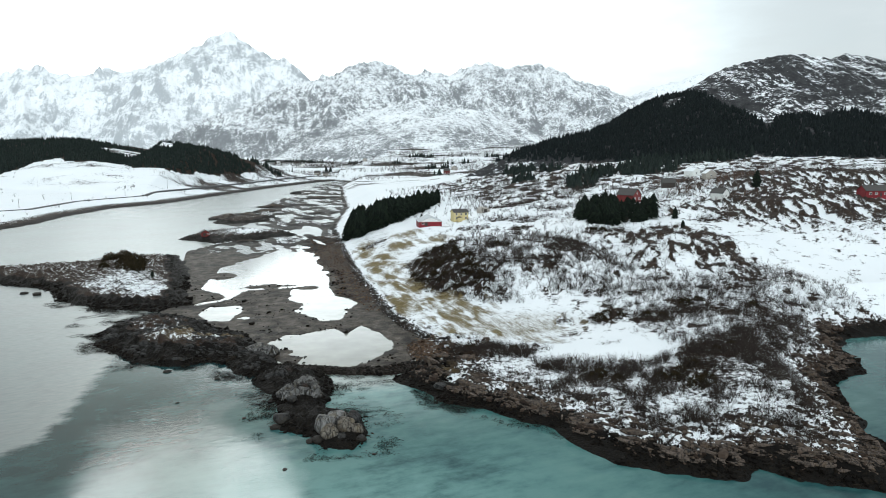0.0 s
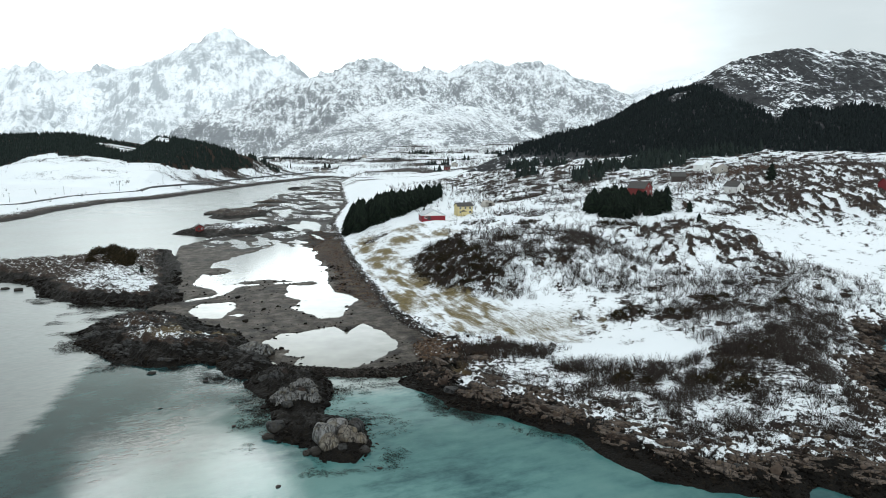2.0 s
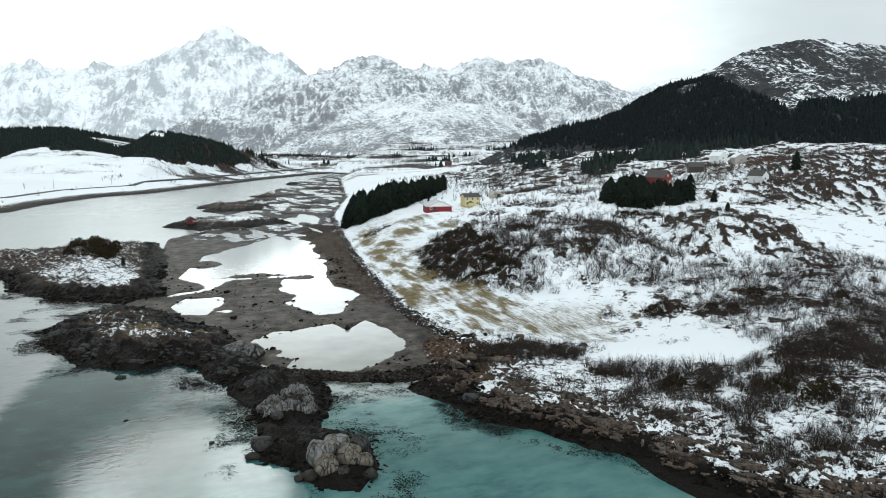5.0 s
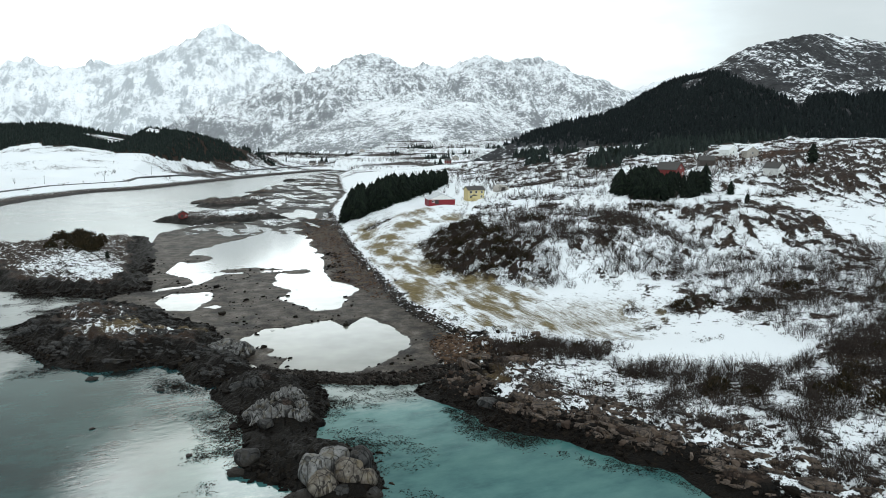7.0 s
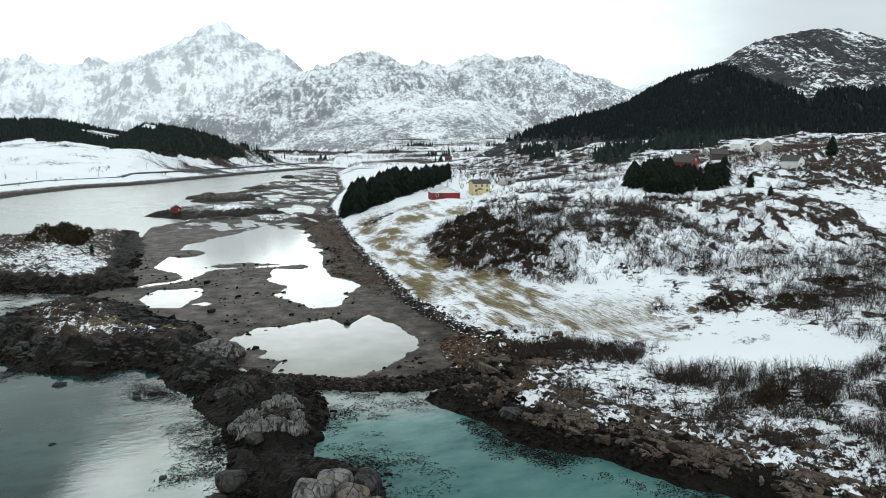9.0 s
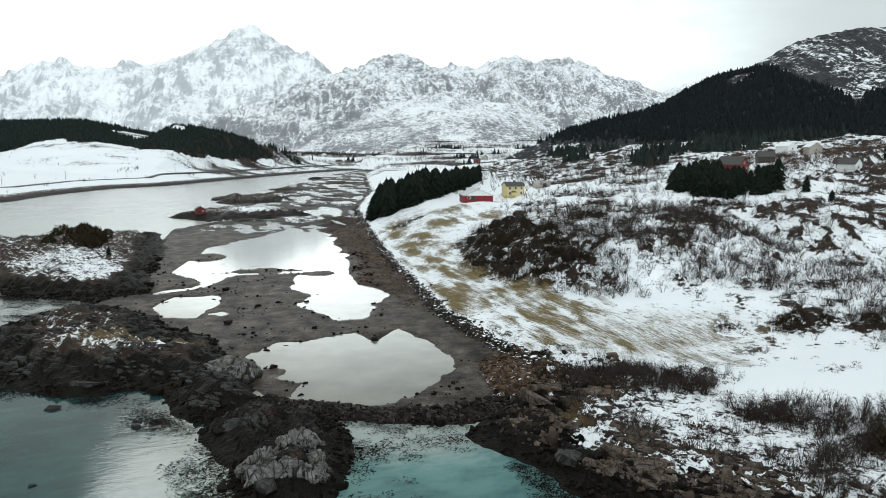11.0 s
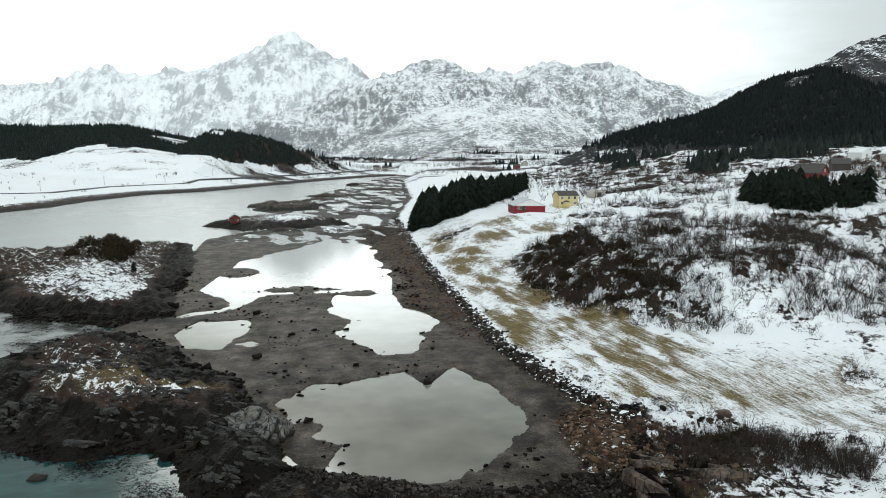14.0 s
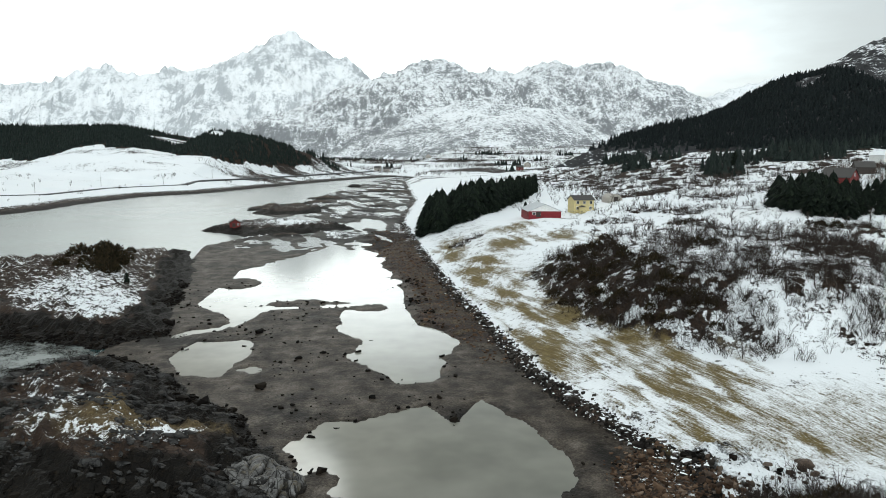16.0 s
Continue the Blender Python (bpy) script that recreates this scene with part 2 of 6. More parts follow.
def mountain_material(name, bare, haze, tone=1.0, broad=0.0, gully=0.2, grain=1.0):
    """bare: share of rock; haze: how far distance haze, put into the colour, whitens the rock; broad: large faces
    against fine speckle.
    """
    k = Mat(name)
    big, mid, fine, speck = k.noise(0.0045 * grain, 5, 0.6), k.noise(0.016 * grain, 6, 0.7), k.noise(0.075 * grain, 6, 0.75), k.noise(0.20 * grain, 3, 0.6)
    rib = k.noise(0.040 * grain, 6, 0.7, k.mapping((1.0, 0.18, 0.12), 0.15))
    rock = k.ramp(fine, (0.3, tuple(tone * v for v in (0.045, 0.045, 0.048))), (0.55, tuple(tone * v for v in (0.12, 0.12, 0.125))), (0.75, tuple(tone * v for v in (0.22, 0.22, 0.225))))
    # Distance haze is painted in by whitening the rock colour.
    rock = k.mix(haze, rock, (0.62, 0.65, 0.68))
    n = k.math("ADD", k.math("MULTIPLY", mid, 0.14 + 0.2 * broad), k.math("MULTIPLY", fine, 0.34 - 0.12 * broad))
    n = k.math("ADD", n, k.math("ADD", k.math("MULTIPLY", rib, gully), k.math("MULTIPLY", speck, 0.52 - gully - 0.08 * broad)))
    v = k.math("ADD", k.attr("snow"), k.math("MULTIPLY", k.math("SUBTRACT", n, 0.5), 6.2))
    v = k.math("ADD", v, k.math("MULTIPLY", k.math("SUBTRACT", big, 0.5), 0.7 + 1.6 * broad))
    v = k.math("SUBTRACT", v, bare)
    sn = k.step(v, 0.34, 0.66)
    c = k.mix(sn, rock, k.mix(big, (0.80, 0.82, 0.85), (0.88, 0.89, 0.90)))
    return k.done(c, 0.85, k.math("ADD", fine, rib), 0.5, 8.0, spec=0.1)


def sea_material():
    k = Mat("sea_water")
    w1 = k.noise(0.42, 4, 0.6, k.mapping((0.8, 2.4, 1.0), 0.25))
    w2 = k.noise(1.5, 3, 0.55, k.mapping((1.0, 2.0, 1.0), -0.2))
    swell = k.noise(0.035, 3, 0.5)
    patch, fleck = k.noise(0.028, 4, 0.6), k.noise(0.16, 5, 0.65, k.mapping((1.0, 1.8, 1.0), 0.2))
    tint = k.math("ADD", k.math("MULTIPLY", patch, 0.62), k.math("MULTIPLY", fleck, 0.38))
    c = k.ramp(tint, (0.36, (0.022, 0.068, 0.074)), (0.47, (0.042, 0.114, 0.112)), (0.57, (0.066, 0.150, 0.140)), (0.70, (0.115, 0.205, 0.185)))
    deep = k.attr("deep")
    c = k.mix(deep, c, k.mix(k.step(tint, 0.36, 0.64), (0.004, 0.011, 0.014), (0.020, 0.056, 0.060)))
    h = k.math("ADD", k.math("MULTIPLY", w1, 0.7), k.math("MULTIPLY", w2, 0.3))
    h = k.math("MULTIPLY", h, k.step(swell, 0.3, 0.75))
    h = k.math("MULTIPLY", h, k.math("SUBTRACT", 1.0, k.math("MULTIPLY", deep, 0.35)))
    c = k.mix(k.math("MULTIPLY", k.attr("shoal"), k.step(tint, 0.34, 0.56)), c, (0.14, 0.265, 0.25))
    sand = k.step(k.math("ADD", k.attr("sand"), k.math("MULTIPLY", k.math("SUBTRACT", fleck, 0.5), 0.9)), 0.2, 0.9)
    c = k.mix(k.math("MULTIPLY", sand, 0.8), c, (0.34, 0.37, 0.345))
    wind_glare = k.step(k.math("ADD", k.attr("ruffle_glare"), k.math("MULTIPLY", k.math("SUBTRACT", fleck, 0.5), 0.35)), 0.42, 0.60)
    # Grey mix paints the sky's reflection into the colour of the ruffled water.
    c = k.mix(k.math("MULTIPLY", wind_glare, k.math("ADD", 0.52, k.math("MULTIPLY", w1, 0.40))), c, (0.25, 0.265, 0.255))
    h = k.math("MULTIPLY", h, k.math("SUBTRACT", 1.0, k.math("MULTIPLY", wind_glare, 0.6)))
    m = k.done(c, k.math("ADD", 0.06, k.math("MULTIPLY", wind_glare, 0.20)), h, 0.32, 0.22, spec=0.5)
    k.b.inputs["IOR"].default_value = 1.33
    return m


def pool_material():
    k = Mat("still_pool_water")
    c = k.ramp(k.noise(0.08, 3), (0.3, (0.13, 0.13, 0.11)), (0.7, (0.22, 0.215, 0.185)))
    m = k.done(c, 0.11, k.noise(0.5, 3), 0.05, 0.1, spec=0.5)
    k.b.inputs["IOR"].default_value = 1.33
    return m


def rock_material(name, dark, light, snow=0.0):
    k = Mat(name)
    fine, mid = k.noise(1.9, 5, 0.6), k.noise(0.55, 4, 0.6)
    c = k.mix(k.step(k.math("ADD", k.math("MULTIPLY", fine, 0.5), k.math("MULTIPLY", mid, 0.5)), 0.32, 0.68), dark, light)
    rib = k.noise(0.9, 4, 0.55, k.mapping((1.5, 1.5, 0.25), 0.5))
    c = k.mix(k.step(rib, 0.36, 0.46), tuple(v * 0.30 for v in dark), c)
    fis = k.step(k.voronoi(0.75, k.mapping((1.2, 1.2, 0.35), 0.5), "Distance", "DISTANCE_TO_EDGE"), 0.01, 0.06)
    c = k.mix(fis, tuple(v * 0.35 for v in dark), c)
    c = k.mix(k.math("MULTIPLY", k.step(k.noise(0.8, 4, 0.65), 0.50, 0.66), 0.55), c, tuple(v * q for v, q in zip(light, (0.66, 0.56, 0.38))))
    sep = k.t.nodes.new("ShaderNodeSeparateXYZ")
    k.link(k.pos, sep.inputs[0])
    wet = k.step(k.math("ADD", sep.outputs[2], k.math("MULTIPLY", k.math("SUBTRACT", mid, 0.5), 1.6)), 1.5, 0.7)
    c = k.mix(wet, c, (0.014, 0.011, 0.008))
    if snow:
        nz = k.t.nodes.new("ShaderNodeSeparateXYZ")
        k.link(k.geo.outputs["Normal"], nz.inputs[0])
        top = k.step(k.math("ADD", nz.outputs[2], k.math("MULTIPLY", k.math("SUBTRACT", fine, 0.5), 1.4)), 1.0 - snow, 1.15 - snow)
        c = k.mix(top, c, (0.82, 0.84, 0.86))
    return k.done(c, 0.75, k.math("ADD", k.math("ADD", k.math("MULTIPLY", fine, 0.5), rib), k.math("MULTIPLY", fis, 0.3)), 0.6, 0.35)


def island_material(name, *stops, rough=0.8, by_object=False):
    k = Mat(name)
    f = k.math("ADD", k.math("MULTIPLY", k.obrand() if by_object else k.island(), 0.6), k.math("MULTIPLY", k.noise(1.3, 3), 0.4))
    return k.done(k.ramp(f, *stops), rough, spec=0.08)


def paint_material(name, col, board=0.0):
    k = Mat(name)
    g = k.noise(1.6, 4)
    c = k.mix(g, tuple(v * 0.72 for v in col), tuple(min(1, v * 1.18) for v in col))
    bump = None
    if board:
        w = k.t.nodes.new("ShaderNodeTexWave")
        w.inputs["Scale"].default_value = board
        k.link(k.mapping((1, 1, 0.01), 0.3, k.co), w.inputs["Vector"])
        bump = w.outputs["Fac"]
    return k.done(c, 0.6, bump, 0.3, 0.03)


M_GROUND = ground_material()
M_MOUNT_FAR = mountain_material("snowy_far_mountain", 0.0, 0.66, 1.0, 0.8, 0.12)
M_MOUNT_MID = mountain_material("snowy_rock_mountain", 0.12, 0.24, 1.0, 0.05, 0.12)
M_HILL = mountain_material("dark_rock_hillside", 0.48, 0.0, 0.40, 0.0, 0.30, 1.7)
M_SEA, M_POOL = sea_material(), pool_material()
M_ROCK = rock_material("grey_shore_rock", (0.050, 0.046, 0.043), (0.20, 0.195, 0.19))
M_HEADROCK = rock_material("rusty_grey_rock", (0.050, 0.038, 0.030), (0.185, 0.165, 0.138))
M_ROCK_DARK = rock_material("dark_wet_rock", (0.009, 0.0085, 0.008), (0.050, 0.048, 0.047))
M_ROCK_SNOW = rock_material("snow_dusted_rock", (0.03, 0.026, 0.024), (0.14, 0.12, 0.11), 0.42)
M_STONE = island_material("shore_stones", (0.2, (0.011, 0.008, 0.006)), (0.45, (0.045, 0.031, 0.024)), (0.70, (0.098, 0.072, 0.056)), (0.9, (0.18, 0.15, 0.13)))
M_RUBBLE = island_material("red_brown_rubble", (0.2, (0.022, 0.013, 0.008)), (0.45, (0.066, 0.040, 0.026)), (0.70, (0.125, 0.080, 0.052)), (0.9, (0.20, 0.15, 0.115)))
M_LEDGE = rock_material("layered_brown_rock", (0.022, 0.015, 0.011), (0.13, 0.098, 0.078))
M_STONE_DARK = island_material("dark_wet_stones", (0.2, (0.009, 0.008, 0.007)), (0.5, (0.026, 0.022, 0.019)), (0.75, (0.055, 0.048, 0.042)), (0.9, (0.11, 0.10, 0.09)))
M_WEEDROCK = island_material("weed_covered_stones", (0.2, (0.004, 0.0033, 0.0027)), (0.6, (0.0065, 0.005, 0.0038)), (0.9, (0.019, 0.0145, 0.010)))
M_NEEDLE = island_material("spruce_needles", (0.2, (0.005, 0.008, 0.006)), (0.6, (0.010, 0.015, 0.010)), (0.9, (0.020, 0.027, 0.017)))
# Far and hill needles are paler and bluer: distance haze put into the colour.
M_NEEDLE_FAR_HAZE = island_material("far_spruce_needles_haze", (0.2, (0.012, 0.017, 0.016)), (0.9, (0.026, 0.034, 0.029)))
M_NEEDLE_HILL_HAZE = island_material("hill_spruce_needles_haze", (0.2, (0.009, 0.0125, 0.0135)), (0.9, (0.017, 0.0215, 0.021)))
M_BARK = island_material("grey_brown_bark", (0.2, (0.035, 0.027, 0.022)), (0.6, (0.085, 0.068, 0.058)), (0.9, (0.15, 0.125, 0.11)), by_object=True)
M_TWIG = island_material("bare_twigs", (0.2, (0.020, 0.014, 0.011)), (0.5, (0.040, 0.031, 0.026)), (0.9, (0.090, 0.076, 0.068)))
M_REDTWIG = island_material("red_brown_twigs", (0.2, (0.055, 0.034, 0.024)), (0.9, (0.15, 0.095, 0.07)))
M_JUNIPER = island_material("juniper_foliage", (0.2, (0.012, 0.011, 0.006)), (0.6, (0.036, 0.028, 0.015)), (0.9, (0.085, 0.055, 0.028)))
M_HEATH = island_material("heather_tufts", (0.2, (0.016, 0.011, 0.009)), (0.6, (0.050, 0.034, 0.024)), (0.9, (0.115, 0.080, 0.052)))
M_RED = paint_material("red_painted_boards", (0.19, 0.014, 0.020), 6)
M_DARKRED = paint_material("dark_red_boards", (0.15, 0.022, 0.020), 6)
M_WHITE = paint_material("white_painted_wood", (0.74, 0.74, 0.72))
M_YELLOW = paint_material("pale_yellow_boards", (0.62, 0.52, 0.26), 6)
M_ROOF_GREY = paint_material("grey_metal_roof", (0.42, 0.44, 0.46))
M_ROOF_DARK = paint_material("dark_slate_roof", (0.06, 0.055, 0.052))
M_SNOWROOF = paint_material("snow_covered_roof", (0.80, 0.82, 0.84))
M_DARKWOOD = paint_material("dark_wooden_door", (0.045, 0.035, 0.03))
M_GLASS = Mat("window_glass").done((0.02, 0.024, 0.028), 0.06, spec=0.5)
M_ASPHALT = Mat("wet_asphalt").done((0.055, 0.055, 0.057), 0.6)
M_BEIGE = paint_material("weathered_grey_boards", (0.38, 0.35, 0.31), 6)


# ---- plan of the land (metres) ----
MAIN = [(26, 540), (26, 415), (27, 322), (30, 277), (31, 252), (34, 233), (38, 221), (42, 212), (36, 198), (28, 189),
        (24, 184), (29, 175), (32, 166), (40, 159), (46, 153), (51, 147), (55, 134), (59, 126), (67, 120), (77, 116),
        (83, 121), (87, 114), (98, 107), (108, 112), (116, 128), (124, 144), (130, 155), (146, 162), (154, 176), (166, 191),
        (200, 190), (280, 170), (420, 120), (900, 40), (4000, 0), (4000, 6000), (-4000, 6000), (-4000, 200), (-420, 420), (-250, 520)]
SHORE_NW = [(-214, 582), (-204, 620), (-202, 675), (-182, 765), (-141, 820), (-95, 950), (-40, 1105), (40, 1285), (70, 1330), (100, 1290), (70, 1100), (58, 900), (48, 700)]
MAIN = MAIN + SHORE_NW
FLAT = [(30, 196), (20, 190), (-4, 202), (-14, 218), (-30, 236), (-50, 262), (-48, 300), (-52, 340), (-58, 380), (-60, 405), (-62, 432),
        (-48, 462), (-36, 485), (-44, 560), (-62, 590), (-60, 668), (-36, 705), (-30, 780), (-2, 930), (0, 975), (40, 1180), (75, 1300), (110, 1290),
        (80, 1090), (68, 900), (56, 700), (34, 540), (32, 415), (33, 322), (36, 277), (37, 252), (41, 233), (48, 212)]
POOL_A = [(-8, 225), (-4, 234), (2, 231), (6, 236), (12, 239), (15, 231), (21, 240), (25, 231), (29, 217), (25, 206), (20, 200), (12, 196), (4, 197), (-1, 201), (2, 208), (-5, 212)]
POOL_B = [(-3, 300), (4, 322), (13, 344), (14, 299), (24, 277), (18, 263), (16, 251), (8, 249), (3, 257), (-1, 267), (3, 276), (-3, 285)]
POOL_C = [(-40, 316), (-37, 368), (-22, 399), (2, 455), (16, 461), (17, 389), (13, 340), (3, 306), (-10, 312), (-21, 308), (-27, 290), (-29, 300)]
POOL_D = [(-35, 268), (-32, 279), (-21, 279), (-20, 268), (-24, 256), (-30, 257)]
CHANNEL = [(-29, 308), (-26, 300), (-30, 291), (-36, 288.6), (-39, 284), (-37, 283), (-34.5, 286), (-29, 288.6), (-23.5, 299), (-25.5, 310)]
POOL_E = [(-20, 259.4), (-18.3, 261), (-16.2, 259.3), (-17.6, 257)]
# mud bars that break the pools: centre, radii
BARS = [(-15, 315, 11, 4.5), (4, 308, 6, 3.6), (4, 424, 8, 9), (-5, 214, 3.4, 3.0), (16, 372, 6, 8), (-34, 345, 6, 9)]
ISLE_NEAR = [(-4, 200), (-13, 191), (-20, 208), (-34, 207), (-45, 213), (-55, 226), (-61, 238), (-63, 250), (-58, 262), (-46, 270), (-36, 262), (-22, 242), (-10, 224)]
ISLE_TIP = [(3, 198), (9, 180), (6, 166), (13, 160), (14, 151), (10, 144), (5, 146), (2, 152), (-4, 157), (-6, 178), (-13, 191), (-4, 202)]
ISLE_BUSH = [(-150, 360), (-136, 350), (-120, 340), (-103, 329), (-93, 304), (-72, 287), (-50, 276), (-40, 284), (-43, 303), (-46, 331), (-55, 380), (-64, 415), (-80, 412), (-99, 398), (-112, 394), (-124, 390), (-150, 388), (-165, 375)]
SKERRY_HUT = [(-75, 490), (-68, 512), (-53, 530), (-30, 528), (-6, 512), (2, 498), (-14, 484), (-32, 472), (-48, 462), (-55, 472)]
SKERRY_FAR = [(-66, 592), (-54, 578), (-40, 582), (-20, 600), (-14, 628), (-30, 640), (-58, 628)]
CAUSEWAY = [(-6, 196), (4, 193), (14, 189), (24, 187), (34, 190), (32, 196), (22, 193), (12, 195), (2, 199)]
KNOLL = [(50, 312), (47, 284), (51, 262), (62, 251), (78, 243), (92, 239), (108, 242), (124, 252), (132, 276), (126, 306), (110, 330), (84, 338), (60, 330)]
BRUSH = [(44, 203), (53, 206), (62, 197), (68, 186), (76, 177), (86, 172), (96, 170), (108, 178), (122, 186), (140, 192), (160, 196), (150, 160), (110, 105), (80, 108), (48, 140), (26, 170), (28, 190)]
KNOLL_B = [(138, 302), (127, 264), (124, 242), (146, 239), (172, 250), (192, 284), (186, 310), (160, 322)]
CREST_A = [(-1948, 4250, 400), (-1711, 4300, 430), (-1514, 4300, 490), (-1373, 4300, 516), (-1207, 4300, 481), (-1100, 4300, 486), (-1004, 4300, 517), (-827, 4300, 528), (-760, 4300, 549), (-673, 4300, 607),
           (-550, 4300, 648), (-482, 4300, 676), (-418, 4300, 722), (-356, 4300, 750), (-295, 4300, 704), (-210, 4300, 644), (-86, 4300, 568), (41, 4300, 481), (250, 4250, 400)]
SPUR_A = [(-363, 4300, 740), (-420, 4000, 520), (-560, 3750, 330), (-640, 3500, 190)]
SPUR_A2 = [(-239, 4300, 640), (-120, 3950, 420), (-40, 3600, 230), (-100, 3250, 110)]
SPUR_A3 = [(-1395, 4300, 505), (-1350, 3950, 300), (-1250, 3600, 150)]
CREST_B = [(-260, 3150, 140), (-130, 3180, 255), (-18, 3200, 337), (129, 3200, 389), (228, 3200, 411), (328, 3200, 458), (429, 3200, 451), (506, 3200, 404), (610, 3200, 427), (741, 3200, 418), (875, 3200, 464), (1012, 3200, 443),
           (1165, 3200, 463), (1265, 3200, 424), (1353, 3200, 382), (1470, 3200, 371), (1560, 3200, 333), (1632, 3200, 272), (1720, 3200, 200)]
SPUR_B = [(263, 3200, 430), (160, 2950, 270), (60, 2750, 140)]
SPUR_B2 = [(1150, 3200, 440), (1020, 2900, 250), (980, 2650, 130)]
CREST_C = [(20, 2560, 78), (85, 2600, 108), (181, 2600, 156), (304, 2600, 207), (430, 2600, 240), (579, 2600, 220), (732, 2600, 204), (867, 2600, 163), (1006, 2600, 124), (1150, 2600, 85)]
CREST_C2 = [(300, 2350, 82), (349, 2350, 104), (400, 2350, 136), (464, 2350, 166), (520, 2350, 180), (600, 2350, 172), (664, 2350, 154), (742, 2350, 103), (800, 2350, 82)]
CREST_D = [(1700, 3950, 300), (1939, 4000, 350), (2221, 4000, 440), (2570, 4000, 540), (2674, 4000, 484), (2850, 3900, 470)]
CREST_HILL = [(190, 770, 30), (243, 780, 51), (272, 780, 62), (324, 780, 73), (371, 780, 87), (405, 780, 96), (433, 780, 104), (462, 780, 113), (478, 782, 128), (495, 783, 143), (523, 785, 159), (552, 785, 166), (590, 790, 174), (635, 790, 178),
              (675, 790, 173), (715, 790, 160), (830, 800, 148), (1100, 860, 170), (1700, 900, 240)]
CREST_HILL2 = [(780, 1100, 190), (912, 1100, 212), (982, 1100, 229), (1065, 1100, 221), (1500, 1100, 240)]
CREST_WOOD = [(-760, 1100, 70), (-430, 1190, 72), (-345, 1200, 75), (-305, 1200, 80), (-262, 1200, 80), (-200, 1200, 71), (-150, 1195, 62), (-100, 1190, 55), (-76, 1190, 48), (-58, 1195, 30), (-20, 1230, 14)]
RIDGE_B = [(150, 304, 16.5), (164, 305, 20.6), (173, 304, 23.2), (169, 285, 22.0), (162, 264, 18.6), (160, 250, 15.4), (162, 240, 11.2), (164, 228, 7)]


# ---- vectorised noise and plan geometry ----
PERM = np.random.RandomState(5).permutation(4096)


def vnoise(x, y, seed=0):
    xi, yi = np.floor(x).astype(np.int64), np.floor(y).astype(np.int64)
    fx, fy = x - xi, y - yi
    u, v = fx * fx * fx * (fx * (fx * 6 - 15) + 10), fy * fy * fy * (fy * (fy * 6 - 15) + 10)

    def g(ix, iy, dx, dy):
        a = PERM[(PERM[(ix + seed * 131) & 4095] + iy) & 4095] * (2 * math.pi / 4096.0)
        return np.cos(a) * dx + np.sin(a) * dy
    n0 = g(xi, yi, fx, fy) * (1 - u) + g(xi + 1, yi, fx - 1, fy) * u
    n1 = g(xi, yi + 1, fx, fy - 1) * (1 - u) + g(xi + 1, yi + 1, fx - 1, fy - 1) * u
    return (n0 * (1 - v) + n1 * v) * 1.5


def fbm(x, y, size, octaves=4, seed=0, gain=0.5):
    s, a, f = np.zeros_like(x), 1.0, 1.0 / size
    for o in range(octaves):
        s += a * vnoise(x * f, y * f, seed + o * 7)
        a, f = a * gain, f * 2.03
    return s


def ridged(x, y, size, octaves=5, seed=0):
    s, a, f, w = np.zeros_like(x), 0.5, 1.0 / size, np.ones_like(x)
    for o in range(octaves):
        n = (1 - np.abs(vnoise(x * f, y * f, seed + o * 5))) ** 2 * w
        w = np.clip(n * 1.6, 0, 1)
        s += a * n
        a, f = a * 0.5, f * 2.1
    return s


def inside_by(x, y, poly):
    """Signed distance to a plan outline, positive inside."""
    d2, odd = np.full(x.shape, 1e18), np.zeros(x.shape, bool)
    for (ax, ay), (bx, by) in zip(poly, poly[1:] + poly[:1]):
        ex, ey = bx - ax, by - ay
        t = np.clip(((x - ax) * ex + (y - ay) * ey) / (ex * ex + ey * ey), 0, 1)
        d2 = np.minimum(d2, (x - ax - t * ex) ** 2 + (y - ay - t * ey) ** 2)
        cross = (ay > y) != (by > y)
        odd ^= cross & (x < ax + (y - ay) * ex / (ey if ey else 1e-9))
    return np.where(odd, 1, -1) * np.sqrt(d2)


def crest(x, y, line, slope):
    """Height under a crest line, and how far below the crest a point lies."""
    best, drop = np.full(x.shape, -1e9), np.zeros(x.shape)
    for (ax, ay, az), (bx, by, bz) in zip(line, line[1:]):
        ex, ey = bx - ax, by - ay
        t = np.clip(((x - ax) * ex + (y - ay) * ey) / (ex * ex + ey * ey), 0, 1)
        d = slope * np.hypot(x - ax - t * ex, y - ay - t * ey)
        h = az + (bz - az) * t - d
        drop = np.where(h > best, d, drop)
        best = np.maximum(best, h)
    return best, drop


def smooth(v, lo, hi):
    t = np.clip((v - lo) / (hi - lo), 0, 1)
    return t * t * (3 - 2 * t)


def bump_at(x, y, cx, cy, rx, ry):
    return np.exp(-((x - cx) / rx) ** 2 - ((y - cy) / ry) ** 2)


